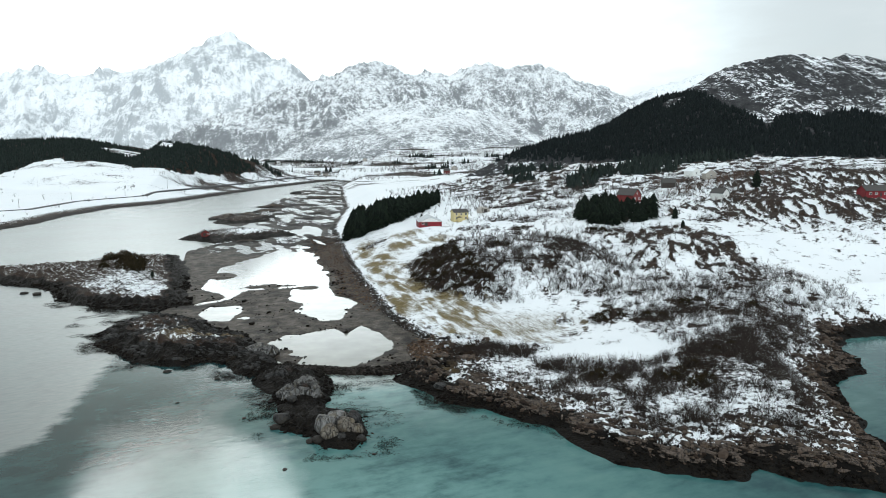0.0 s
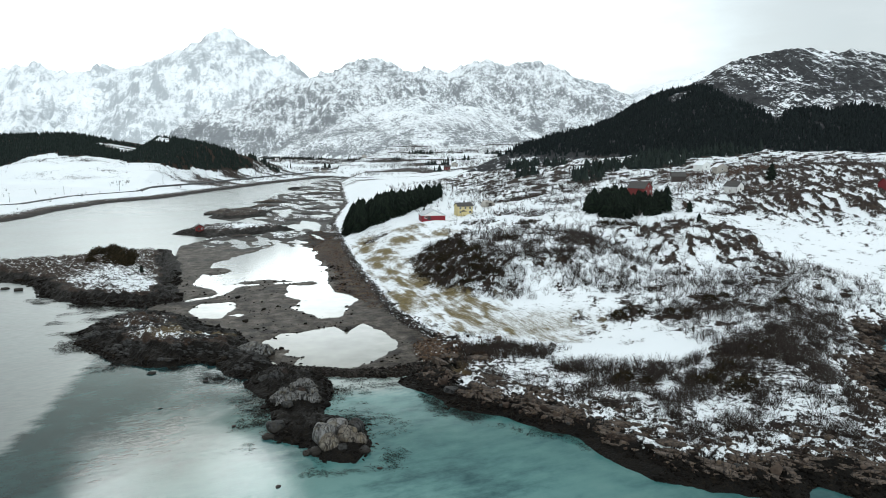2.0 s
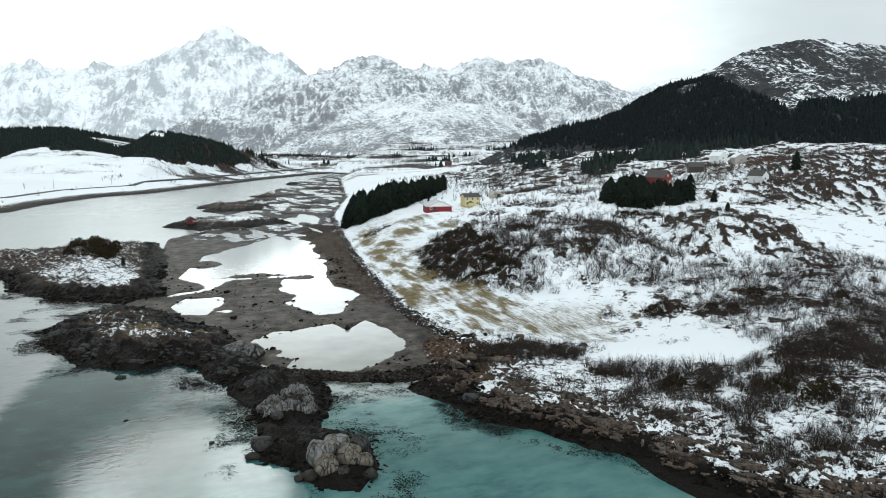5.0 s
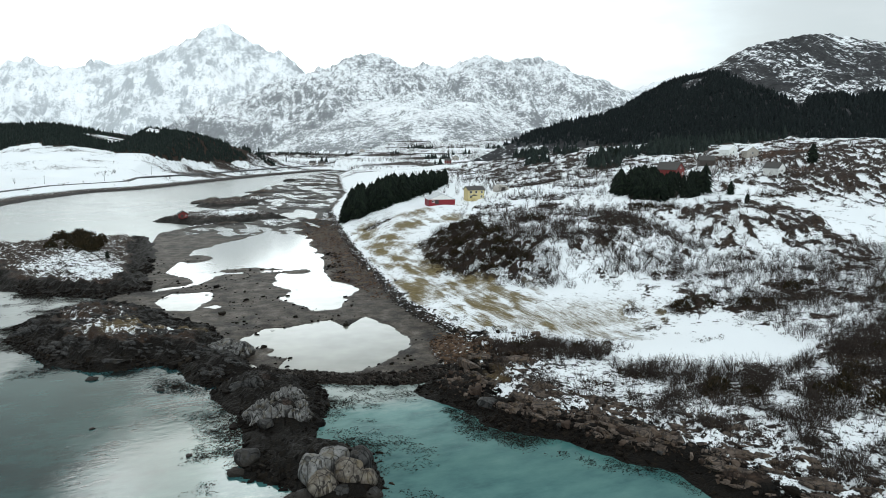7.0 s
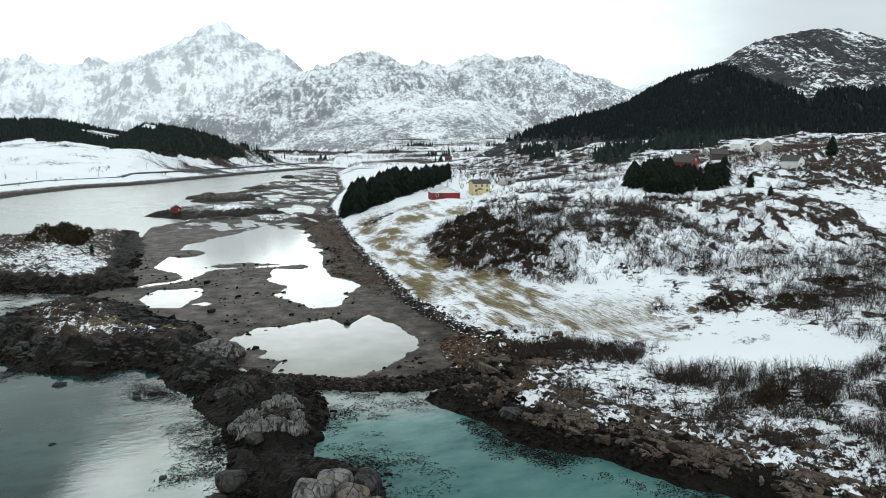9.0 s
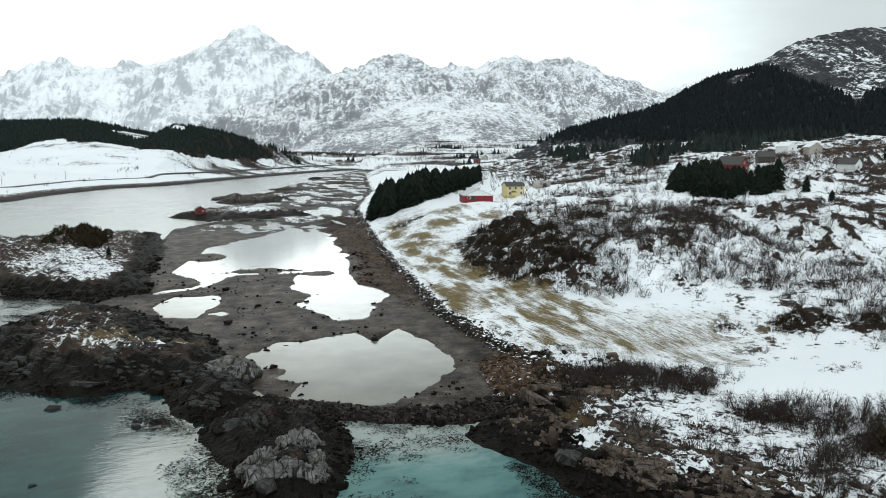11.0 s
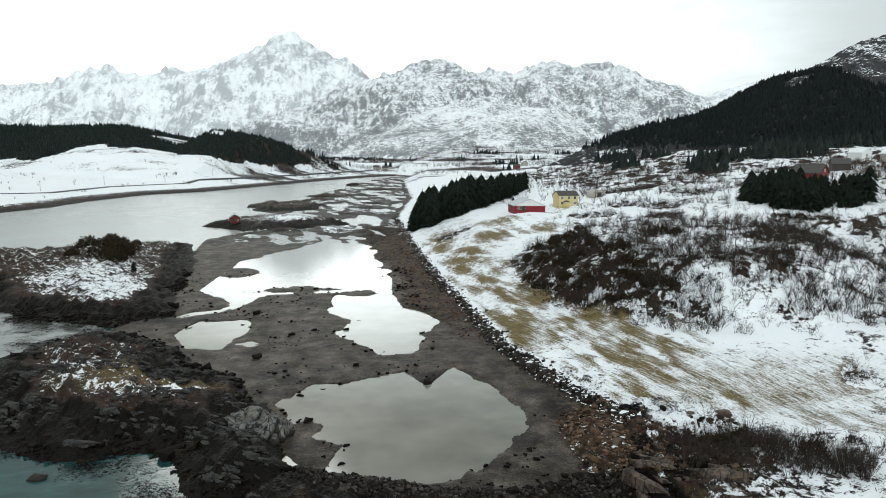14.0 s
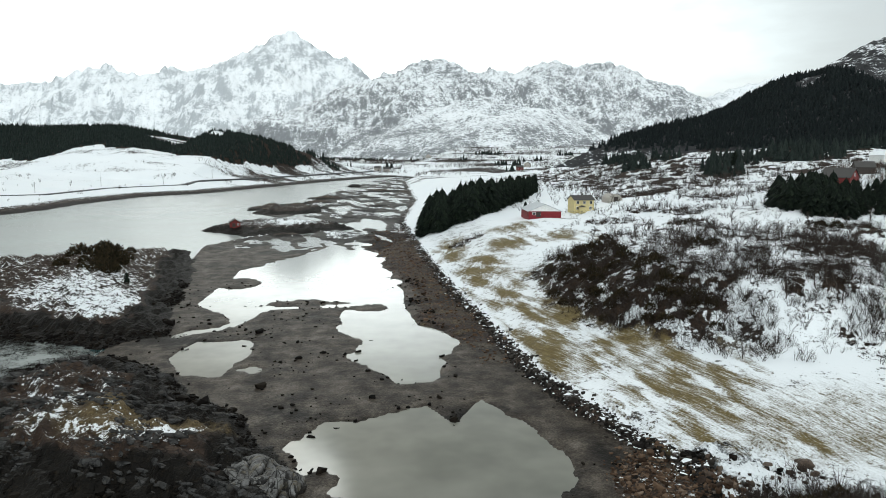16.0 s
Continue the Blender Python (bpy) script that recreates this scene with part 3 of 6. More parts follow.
# heaps of heather and scrub: centre, radii, share of cover
CLUMPS = [(98, 215, 7, 4, 0.9), (110, 207, 7, 6, 0.7), (124, 212, 11, 8, 0.5), (140, 200, 13, 8, 0.45), (84, 217, 3.5, 4, 0.8), (50, 197, 9, 5.5, 0.7), (62, 194, 9, 4.5, 0.7),
          (73, 164, 6, 6, 1.0), (80, 172, 8, 3, 0.7), (85, 154, 5, 3, 1.0), (94, 158, 5, 6, 0.9), (90, 149, 4, 2, 1.0), (60, 176, 9, 4, 0.6), (104, 168, 9, 8, 0.8), (58, 287, 11, 27, 0.85),
          (70, 262, 8, 9, 1.0), (84, 292, 6, 6, 0.9), (120, 368, 7, 6, 1.0), (147, 330, 7, 5, 1.0), (158, 326, 6, 4, 0.9), (43, 388, 6, 4, 1.0), (110, 274, 12, 10, 0.8), (90, 258, 10, 8, 0.7),
          (136, 456, 16, 7, 0.8), (156, 476, 16, 7, 0.8), (118, 400, 9, 5, 0.7), (100, 385, 10, 6, 0.6), (132, 390, 9, 8, 0.7), (160, 420, 14, 9, 0.6), (200, 430, 18, 10, 0.6), (210, 330, 10, 8, 0.6), (118, 232, 7, 3.5, 0.7), (132, 244, 6, 4, 0.6), (104, 236, 6, 3, 0.6), (150, 226, 12, 6, 0.6)]
# worn yellow grass in the thin snow of the field: centre, radii, turn, share
GRASSES = [(46, 226, 8, 20, 20, 1.0), (53, 239, 5, 13, 28, 0.9), (62, 215, 8, 6, 30, 0.7), (37, 268, 7, 28, 10, 1.0), (46, 276, 4, 10, 15, 0.8), (38, 335, 8, 28, 12, 1.0), (48, 252, 6, 14, 25, 0.8), (54, 364, 9, 14, 30, 0.8), (36, 385, 6, 24, 5, 0.9), (62, 390, 11, 8, 0, 0.6), (74, 368, 12, 10, 0, 0.6), (47, 318, 4, 7, 30, 0.4), (92, 352, 12, 9, 10, 0.5), (39, 302, 5, 18, 10, 0.8), (59, 231, 5, 14, 30, 0.85), (72, 206, 8, 5, 35, 0.55)]
# low dark skerries of the inner flats: centre, radii, top
HUMMOCKS = [(-58, 632, 14, 26, 3.2), (-42, 660, 12, 16, 2.0), (-26, 690, 14, 14, 2.2), (-22, 742, 16, 16, 2.6), (30, 868, 22, 20, 2.0), (52, 850, 10, 14, 1.8), (-32, 466, 11, 4, 1.6), (-44, 476, 8, 5, 1.8),
            (-8, 560, 14, 8, 1.0), (8, 610, 14, 10, 0.9), (22, 660, 14, 12, 0.9), (10, 760, 18, 14, 1.0)]


# swells of the ground: centre, rise, radii
SWELLS = [(82, 208, -3.2, 22, 16), (108, 150, 3.5, 24, 22), (72, 152, 2.0, 16, 12),
          (275, 335, 6.0, 60, 40), (330, 420, 6.0, 60, 50), (120, 420, 4.0, 30, 26), (154, 350, 5.0, 30, 24), (192, 376, 6.0, 24, 26), (230, 230, -6, 60, 30), (100, 424, -2.6, 26, 22), (74, 396, 2.4, 14, 14)]


RIDGE_MEAN = 0.40


def land(x, y):
    """Height of the ground and its cover at plan points."""
    x, y = np.asarray(x, float), np.asarray(y, float)
    z = np.full(x.shape, -4.0)
    cov = {k: np.zeros(x.shape) for k in ("snow", "heath", "grass", "mud", "weed", "dry")}
    kind = np.zeros(x.shape, np.int8)                 # 0 ground, 1 far range, 2 middle range, 3 hill, 4 wooded ridge
    near = y < 1500
    wob = fbm(x, y, 11, 4, 3)
    sd = np.where(near, 0.0, 300.0)
    sd[near] = inside_by(x[near], y[near], MAIN)
    sdw = sd + 1.8 * wob
    left = x < -150 + (y - 580) * 0.3
    rough1, rough2 = fbm(x, y, 26, 5, 11), fbm(x, y, 5.5, 4, 23)
    # mainland
    ye = np.minimum(y, 430) + (np.minimum(y, 700) - np.minimum(y, 430)) * smooth(x, 130, 280) + 0.018 * np.maximum(y - 700, 0)
    base = 0.085 * (np.minimum(x, 430) - 30) + 0.045 * (ye - 200)
    far = smooth(y, 600, 1200)
    base = base * (1 - far) + far * (8 + 0.052 * np.maximum(y - 1150, 0) + 0.02 * np.clip(x - 100, 0, 900))
    base = np.maximum(base, 1.6)
    for cx, cy, h, rx, ry in SWELLS:
        base += h * bump_at(x, y, cx, cy, rx, ry)
    knoll = np.full(x.shape, -99.0)
    zone = (np.abs(x - 90) < 90) & (np.abs(y - 290) < 110)
    knoll[zone] = inside_by(x[zone], y[zone], KNOLL)
    kn = smooth(knoll + 3 * wob, -5, 21)
    base += 9.2 * kn
    kc = smooth(knoll + 4 * wob, -5, 2)
    kb = np.full(x.shape, -99.0)
    zone = (np.abs(x - 158) < 70) & (np.abs(y - 280) < 80)
    kb[zone] = inside_by(x[zone], y[zone], KNOLL_B)
    k2 = smooth(kb + 4 * wob, -3, 10)
    zone = (np.abs(x - 160) < 80) & (np.abs(y - 272) < 80)
    rb = np.full(x.shape, -99.0)
    rz, rd = crest(x[zone] + 4.0 * wob[zone], y[zone] + 3.0 * rough1[zone], RIDGE_B, 0.34)
    rb[zone] = rz + rd - np.sqrt(rd ** 2 + 30) + 5.0 + 1.3 * rough1[zone]
    k2 = np.maximum(0.6 * k2, smooth(rb - base, -1.0, 3.0))
    base = np.maximum(base, rb) + 0.8 * np.exp(-((base - rb) / 2.0) ** 2)
    shore_l = 2.0 + 0.055 * np.maximum(sd, 0) + 1.5 * smooth(sd, 18, 40)
    base = np.where(left, shore_l, base)
    base += rough1 * (0.25 + 1.5 * smooth(sd, 30, 200)) * (1 - 0.6 * left)
    sea_face = ((y < 215) | (x > 120)) & ~left
    steep = np.where(left, 0.20, np.where(sea_face, 0.42, 0.40))
    ramp = np.where(sdw > 0, steep * sdw, 0.35 * sdw)
    rocky = smooth(sdw, 0.5, 4) * (1 - smooth(sdw, 9, 26)) * sea_face
    out = np.clip((bump_at(x, y, 280, 335, 90, 55) + bump_at(x, y, 340, 420, 70, 60)) * 1.4, 0, 1)
    out = out * np.where(y < 345, smooth(x + 3 * wob, 208, 222), 1.0)
    k2 = k2 * (1 - smooth(x + 4 * wob, 180, 190))
    bed = ridged(x * 0.93 - y * 0.36 + 1.5 * wob, (y * 0.93 + x * 0.36) * 0.2, 5.5, 5, 37) - 0.45
    base += bed * (2.6 * k2 + 4.2 * out + 0.5 * kc)
    zl = np.minimum(base, ramp + 0.1) + rocky * (2.6 * (ridged(x * 0.8 + y * 0.6, (y * 0.8 - x * 0.6) * 0.4, 5, 4, 31) - 0.42) + 0.4 * rough2)
    bedu = (x * 0.78 + y * 0.62 + 2.2 * wob + 1.2 * rough2) / 3.4
    zl = zl + rocky * (0.9 * (bedu - np.floor(bedu)) - 0.45)
    dyke = np.exp(-((sd - 1.2) / 1.0) ** 2) * smooth(y, 196, 212) * (1 - smooth(y, 520, 560)) * (x < 60) * ~left
    zl += dyke * 0.7
    onl = sdw > -6
    z = np.where(onl, np.maximum(z, zl), z)
    cs = np.full(x.shape, 0.93)
    lobe = bump_at(x, y, 57, 287, 10, 26)
    tuss = smooth(fbm(x, y, 4.2, 4, 41, 0.62), -0.02, 0.42)
    cs -= kc * (0.15 - 0.12 * smooth(x, 68, 84) + (0.34 - 0.10 * smooth(x, 68, 84)) * tuss) + 0.12 * lobe * kc
    clump = np.zeros(x.shape)
    nearby = (y < 520) & (y > 100) & (x > 20) & (x < 260)
    if nearby.any():
        xn, yn, wn_ = x[nearby], y[nearby], wob[nearby]
        cl = np.zeros(xn.shape)
        for cx, cy, rx, ry, q in CLUMPS:
            cl = np.maximum(cl, q * smooth(1.25 - np.hypot((xn - cx) / rx, (yn - cy) / ry) + 0.35 * wn_, 0, 0.6))
        clump[nearby] = np.clip(cl, 0, 1.2)
    cs -= 0.50 * clump * (0.35 + 0.55 * tuss)
    sprink = smooth(fbm(x, y, 7, 4, 43, 0.65), 0.20, 0.58) * smooth(x, 74, 92) * (y < 420) * (y > 190)
    cs -= 0.30 * sprink
    cs -= 0.34 * k2 * (0.45 + 0.55 * smooth(x, 140, 158))
    front = (1 - smooth(sd, 16, 34)) * (1 - smooth(y, 196, 206)) * (x < 170) * (x > 34) * ~left
    cs = np.where(front > 0, np.minimum(cs, 0.93 - 0.38 * front), cs)
    brush = np.zeros(x.shape)
    zone = (y > 100) & (y < 215) & (x > 20) & (x < 170)
    brush[zone] = smooth(inside_by(x[zone], y[zone], BRUSH) + 3 * wob[zone], -2, 4)
    cs = np.where(brush > 0, np.minimum(cs, 0.93 - 0.31 * brush), cs)
    head = smooth(x, 92, 106) * (1 - smooth(y, 205, 240)) * (x < 185)
    cs -= 0.22 * head * (1 - 0.9 * front)
    cs -= 0.36 * out + 1.5 * bed * np.maximum(k2, out)
    wood = smooth(y, 400, 520) * (1 - smooth(y, 740, 860)) * smooth(x, 95, 170) * ~left
    cs -= 0.22 * wood + 0.52 * wood * smooth(fbm(x, y, 13, 4, 51, 0.65), -0.08, 0.42)
    cs -= 0.50 * smooth(y, 700, 1100) * np.clip(0.3 + 1.5 * fbm(x * 0.5, y, 80, 5, 47, 0.65), 0, 1.3)
    gr0 = smooth(sd, 4, 8) * (1 - smooth(sd, 22, 40)) * smooth(y, 196, 216) * (1 - smooth(y, 430, 520)) * (x < 95) * (x > 24) * (1 - kn)
    gr = np.zeros(x.shape)
    for cx, cy, rx, ry, turn, q in GRASSES:
        c_, s_ = math.cos(radians(turn)), math.sin(radians(turn))
        gr = np.maximum(gr, q * bump_at((x - cx) * c_ - (y - cy) * s_, (x - cx) * s_ + (y - cy) * c_, 0, 0, rx, ry))
    thinzone = np.maximum(0.15 * gr0, 0.32 * bump_at(x, y, 66, 218, 30, 14))
    gr = np.clip(np.maximum(gr * smooth(sd, 2.5, 4.5) * np.clip(0.72 + 1.2 * fbm(x * 0.98 + y * 0.2, (y * 0.98 - x * 0.2) * 0.2, 4.5, 4, 57, 0.6), 0.1, 1.15), thinzone), 0, 1) * (knoll < 2) * (clump < 0.5) * (1 - 0.85 * brush)
    cs = np.where(gr > 0.02, cs - gr * 0.92 - 0.12 * smooth(gr, 0.02, 0.1), cs)
    cs -= 0.45 * dyke
    inner = smooth(y, 184, 192) * (x < 62)
    cs = np.where(sea_face, np.minimum(cs, -0.3 + (0.105 + 0.12 * inner) * sdw), np.where(left, np.minimum(cs, 0.036 * sdw - 0.02), np.minimum(cs, np.where((y < 520) & (x < 70), -0.3 + 0.42 * sd, 0.02 + 0.12 * sdw))))
    bank = (1 - smooth(y, 208, 220)) * (1 - smooth(x, 38, 44)) * (y > 180)
    cs -= 0.38 * bank * (0.5 + 0.9 * tuss)
    cov["snow"] = np.where(onl, cs, cov["snow"])
    cov["grass"] = np.where(onl, np.maximum(gr, 0.05 * bank), 0)
    cov["dry"] = np.where(onl, 0.42 * bank + 0.12 * kc + 0.15 * front, 0)
    cov["heath"] = np.where(onl, np.clip((0.95 - 0.45 * smooth(x, 70, 86)) * kc + clump + 0.7 * sprink + 0.30 * head + 0.5 * np.maximum(front, brush) + 0.75 * wood * smooth(fbm(x, y, 13, 4, 51, 0.65), -0.08, 0.42) + 0.45 * k2 + 0.45 * np.clip(out, 0, 1), 0, 1), 0)
    weed_h = np.where(sea_face, 2.4, 0.5)
    cov["weed"] = np.where(onl, 1 - smooth(z + 0.9 * wob, weed_h * 0.8, weed_h * 1.5 + 0.4), 1.0)
    cov["weed"] = np.where(left, np.clip(1.25 - 0.5 * z, 0, 0.95), cov["weed"]) * (1 - smooth(sd, 7, 13))
    # tidal flat with its pools
    ft = y < 1400
    sf = np.full(x.shape, -99.0)
    sf[ft] = inside_by(x[ft], y[ft], FLAT)
    pool = np.full(x.shape, -99.0)
    pz = (y < 480) & (y > 180) & (np.abs(x) < 60)
    for p in (POOL_A, POOL_B, POOL_C, POOL_D, CHANNEL, POOL_E):
        pool[pz] = np.maximum(pool[pz], inside_by(x[pz], y[pz], p))
    for cx, cy, rx, ry in BARS:
        pool = np.minimum(pool, 1.2 * ry * (np.hypot((x - cx) / rx, (y - cy) / ry) - 1))
    pool = pool + 1.6 * fbm(x, y * 0.7, 9, 5, 61, 0.62) * (0.8 + smooth(y, 280, 360)) * np.clip(0.35 + (x + 34) * 0.1, 0.25, 1)
    north = smooth(y, 395, 450)
    streak = fbm(x + 0.15 * y, y * 0.4, 22, 5, 71, 0.55)
    zf = 0.26 + 0.16 * rough1 + 0.09 * rough2
    zf = np.where(pool > 0, -0.05 - 0.12 * np.minimum(pool, 4), np.minimum(zf, 0.05 - 0.16 * pool))
    zf = np.where(north > 0, zf * (1 - north) + north * (0.16 + 1.5 * streak + 0.25 * rough2), zf)
    zf = zf * smooth(sf, -1.5, 2.5) - 2.0 * (1 - smooth(sf, -5, 1))
    inf = (sf > -5) & (zf > z)
    z = np.where(inf, zf, z)
    cov["mud"] = np.where(inf, 1.0, 0)
    cov["weed"] = np.where(inf, 0.22 + 0.5 * np.clip(fbm(x, y, 16, 3, 77), 0, 1) + 0.35 * north, cov["weed"])
    cov["snow"] = np.where(inf, -0.1 + north * (0.62 * smooth(z, 0.5, 0.9)), cov["snow"])
    cov["dry"] = np.where(inf, north * 0.45 * smooth(z, 0.25, 0.6), cov["dry"])
    for k in ("grass", "heath"):
        cov[k] = np.where(inf, 0.0, cov[k])
    rub = smooth(x - (25 - 8 * smooth(y, 265, 300) - 9 * smooth(y, 330, 420)) + 4 * wob, -3, 3) * smooth(y, 255, 285) * (1 - smooth(y, 460, 500)) * inf * (x < 30)
    z = z + 0.7 * rub
    cov["dry"] = np.maximum(cov["dry"], 0.32 * rub)
    cov["mud"] = cov["mud"] * (1 - rub)
    bk = bump_at(x, y, 37, 204, 7, 11)
    upb = (1.3 * bk - 0.25 + 0.2 * rough2 > z) & (bk > 0.3)
    z = np.where(upb, 1.3 * bk - 0.25 + 0.2 * rough2, z)
    cov["mud"] = np.where(upb, 0.0, cov["mud"])
    cov["snow"] = np.where(upb, 0.40, cov["snow"])
    cov["dry"] = np.where(upb, 0.35, cov["dry"])
    cov["weed"] = np.where(upb, 0.05, cov["weed"])
    for cx, cy, rx, ry, top in HUMMOCKS:
        b = (np.abs(x - cx) < 1.6 * rx) & (np.abs(y - cy) < 1.6 * ry)
        if not b.any():
            continue
        xx, yy = x[b], y[b]
        q = 1 - np.hypot((xx - cx) / rx, (yy - cy) / ry) + 0.35 * wob[b]
        zi = top * np.clip(q, -0.4, 1) * 1.3 + 0.8 * (ridged(xx, yy, 7, 4, 223) - 0.45) * np.clip(q * 3, 0, 1)
        up = (zi > z[b]) & (q > 0)
        z[b] = np.where(up, zi, z[b])
        cov["snow"][b] = np.where(up, 0.40 * smooth(zi, 1.1, 2.0) - 0.1, cov["snow"][b])
        cov["weed"][b] = np.where(up, 1 - smooth(zi, 0.7, 1.5), cov["weed"][b])
        cov["mud"][b] = np.where(up, 0.0, cov["mud"][b])
        cov["dry"][b] = np.where(up, 0.3, cov["dry"][b])
    # rock islands
    for poly, top, reach, snow, hth in ((ISLE_NEAR, 3.9, 12, 0.38, 0.85), (ISLE_TIP, 2.6, 6, -0.1, 0.0), (ISLE_BUSH, 6.8, 26, 0.40, 0.75),
                                        (SKERRY_HUT, 3.6, 9, 0.42, 0.5), (SKERRY_FAR, 3.4, 12, 0.3, 0.5), (CAUSEWAY, 0.9, 2.0, -0.2, 0.0)):
        px, py = [p[0] for p in poly], [p[1] for p in poly]
        b = (x > min(px) - 12) & (x < max(px) + 12) & (y > min(py) - 12) & (y < max(py) + 12)
        if not b.any():
            continue
        xx, yy = x[b], y[b]
        s = inside_by(xx, yy, poly) + 1.6 * wob[b] * (0.35 if poly is CAUSEWAY else 1)
        crag = ridged(xx * 1.0 + yy * 0.45, yy * 0.5 - xx * 0.25, 6.5, 4, 83) - 0.45
        zi = np.where(s > 0, top * (1 - np.exp(-s / reach)) * 1.15 + 0.25 + crag * np.clip(s / 4, 0, 1) * (1.7 if poly is not CAUSEWAY else 0.3) * min(1.2, 0.3 + top / 4) + (0.6 * (ridged(xx * 0.9 + yy * 0.5, yy * 0.35 - xx * 0.3, 2.4, 4, 87) - 0.45) + 0.5 * (bedu[b] - np.floor(bedu[b]) - 0.5)) * np.clip(s / 3, 0, 1), 0.25 * s)
        up = zi > z[b]
        z[b] = np.where(up, zi, z[b])
        lowz = smooth(s + 2.5 * wob[b], *((6.5, 12.5) if poly is ISLE_NEAR else (6.0, 11.0))) * smooth(zi, 1.2, 2.2)
        drift = 0.20 * bump_at(xx, yy, -72, 322, 12, 20) + 0.3 * bump_at(xx, yy, -57, 303, 8, 14) + 0.42 * bump_at(xx, yy, -20, 226, 6, 5) + 0.14 * bump_at(xx, yy, -42, 233, 6, 6) + 0.4 * bump_at(xx, yy, -32, 500, 10, 12)
        cov["snow"][b] = np.where(up, (snow + drift) * np.maximum(lowz, np.clip(drift * 1.5, 0, 1)) - 0.15 * (1 - lowz), cov["snow"][b])
        cov["weed"][b] = np.where(up, (1 - lowz) * (1 - np.clip(1.6 * drift, 0, 0.9)) if poly is not CAUSEWAY else 0.55, cov["weed"][b])
        cov["heath"][b] = np.where(up, hth * lowz, cov["heath"][b])
        cov["grass"][b] = np.where(up, 0.0, cov["grass"][b])
        cov["mud"][b] = np.where(up, 0, cov["mud"][b])
        cov["dry"][b] = np.where(up, 1.05 * (poly is ISLE_NEAR) * bump_at(xx, yy, -26, 232, 18, 9) + 0.3 * lowz * (poly is ISLE_BUSH), cov["dry"][b])
    # ridges and ranges
    for line, slope, tag, amp, size in ((CREST_WOOD, 0.22, 4, 4, 60), (CREST_HILL, 0.52, 3, 9, 70), (CREST_HILL2, 0.45, 3, 18, 120), (CREST_C, 0.42, 2, 30, 260), (CREST_C2, 0.40, 2, 22, 200), (CREST_B, 0.52, 2, 110, 330),
                                        (SPUR_B, 0.6, 2, 60, 300), (SPUR_B2, 0.6, 2, 60, 300), (CREST_A, 0.66, 1, 150, 430), (SPUR_A, 0.75, 1, 90, 380), (SPUR_A2, 0.7, 1, 90, 380),
                                        (SPUR_A3, 0.7, 1, 90, 380), (CREST_D, 0.55, 1, 80, 380)):
        lx, ly, top = [p[0] for p in line], [p[1] for p in line], max(p[2] for p in line)
        reach = top / slope + 50
        b = (x > min(lx) - reach) & (x < max(lx) + reach) & (y > min(ly) - reach) & (y < max(ly) + reach)
        if not b.any():
            continue
        xx, yy = x[b], y[b]
        warp = 0.3 if tag == 3 else 0.35
        wx, wy = xx + warp * 0.12 * size * fbm(xx, yy, size, 3, 91), yy + warp * 0.25 * size * fbm(xx, yy, size, 3, 97)
        hz, drop = crest(wx, wy, line, slope)
        edge = np.clip((hz - 20) / 60, 0, 1)
        r = ridged(xx + 0.3 * yy, 0.6 * yy - 0.2 * xx, size, 6, 101) - RIDGE_MEAN
        hz = hz + edge * amp * r * (0.16 + 0.84 * smooth(drop, 0.35 * amp, 2.2 * amp)) + edge * 0.13 * amp * fbm(xx, yy, size * 0.16, 4, 107, 0.6)
        if tag == 4:
            hz = np.minimum(hz, 1.0 + 0.24 * np.maximum(sd[b] - 12, 0) + 0.55 * smooth(xx, -240, -160) * np.maximum(sd[b] - 62, 0))
        up = (hz > z[b]) & (sd[b] > 4)
        z[b] = np.where(up, hz, z[b])
        if tag != 4:
            kind[b] = np.where(up & (hz > 30), tag, kind[b])
    return z, cov, kind


def ground_z(x, y):
    z, _, _ = land(np.array([x], float), np.array([y], float))
    return float(z[0])


def wooded(x, y, z, kind):
    """Where the closed spruce woods stand on the hill and on the ridge across the fjord."""
    low = 50 - 16 * smooth(x, 312, 345) - 4 * smooth(x, 420, 700)
    clear = bump_at(x, y, 440, 758, 15, 12) + 0.9 * bump_at(x, y, 310, 690, 22, 14)
    top = 92 + 60 * (1 - smooth(x, 448, 476)) + 10 * fbm(x, y, 50, 3, 131)
    hill = smooth(z, low - 6, low + 5) * (z < top) * (kind == 3) * (clear < 0.4) * (y < 905) * (x < 1300) * smooth(x, 228, 242)
    line = 28 + 18 * smooth(x, -370, -320) - 9 * smooth(x, -300, -200) - 15 * smooth(x, -190, -115) + 4 * fbm(x, y, 50, 3, 141)
    gap = bump_at(x, y, -240, 1180, 68, 52)
    ridge = (z > line) * (gap < 0.5) * (x < -66) * (y > 700) * (y < 1300) * (kind == 0)
    return np.maximum(hill, ridge * 1.0)


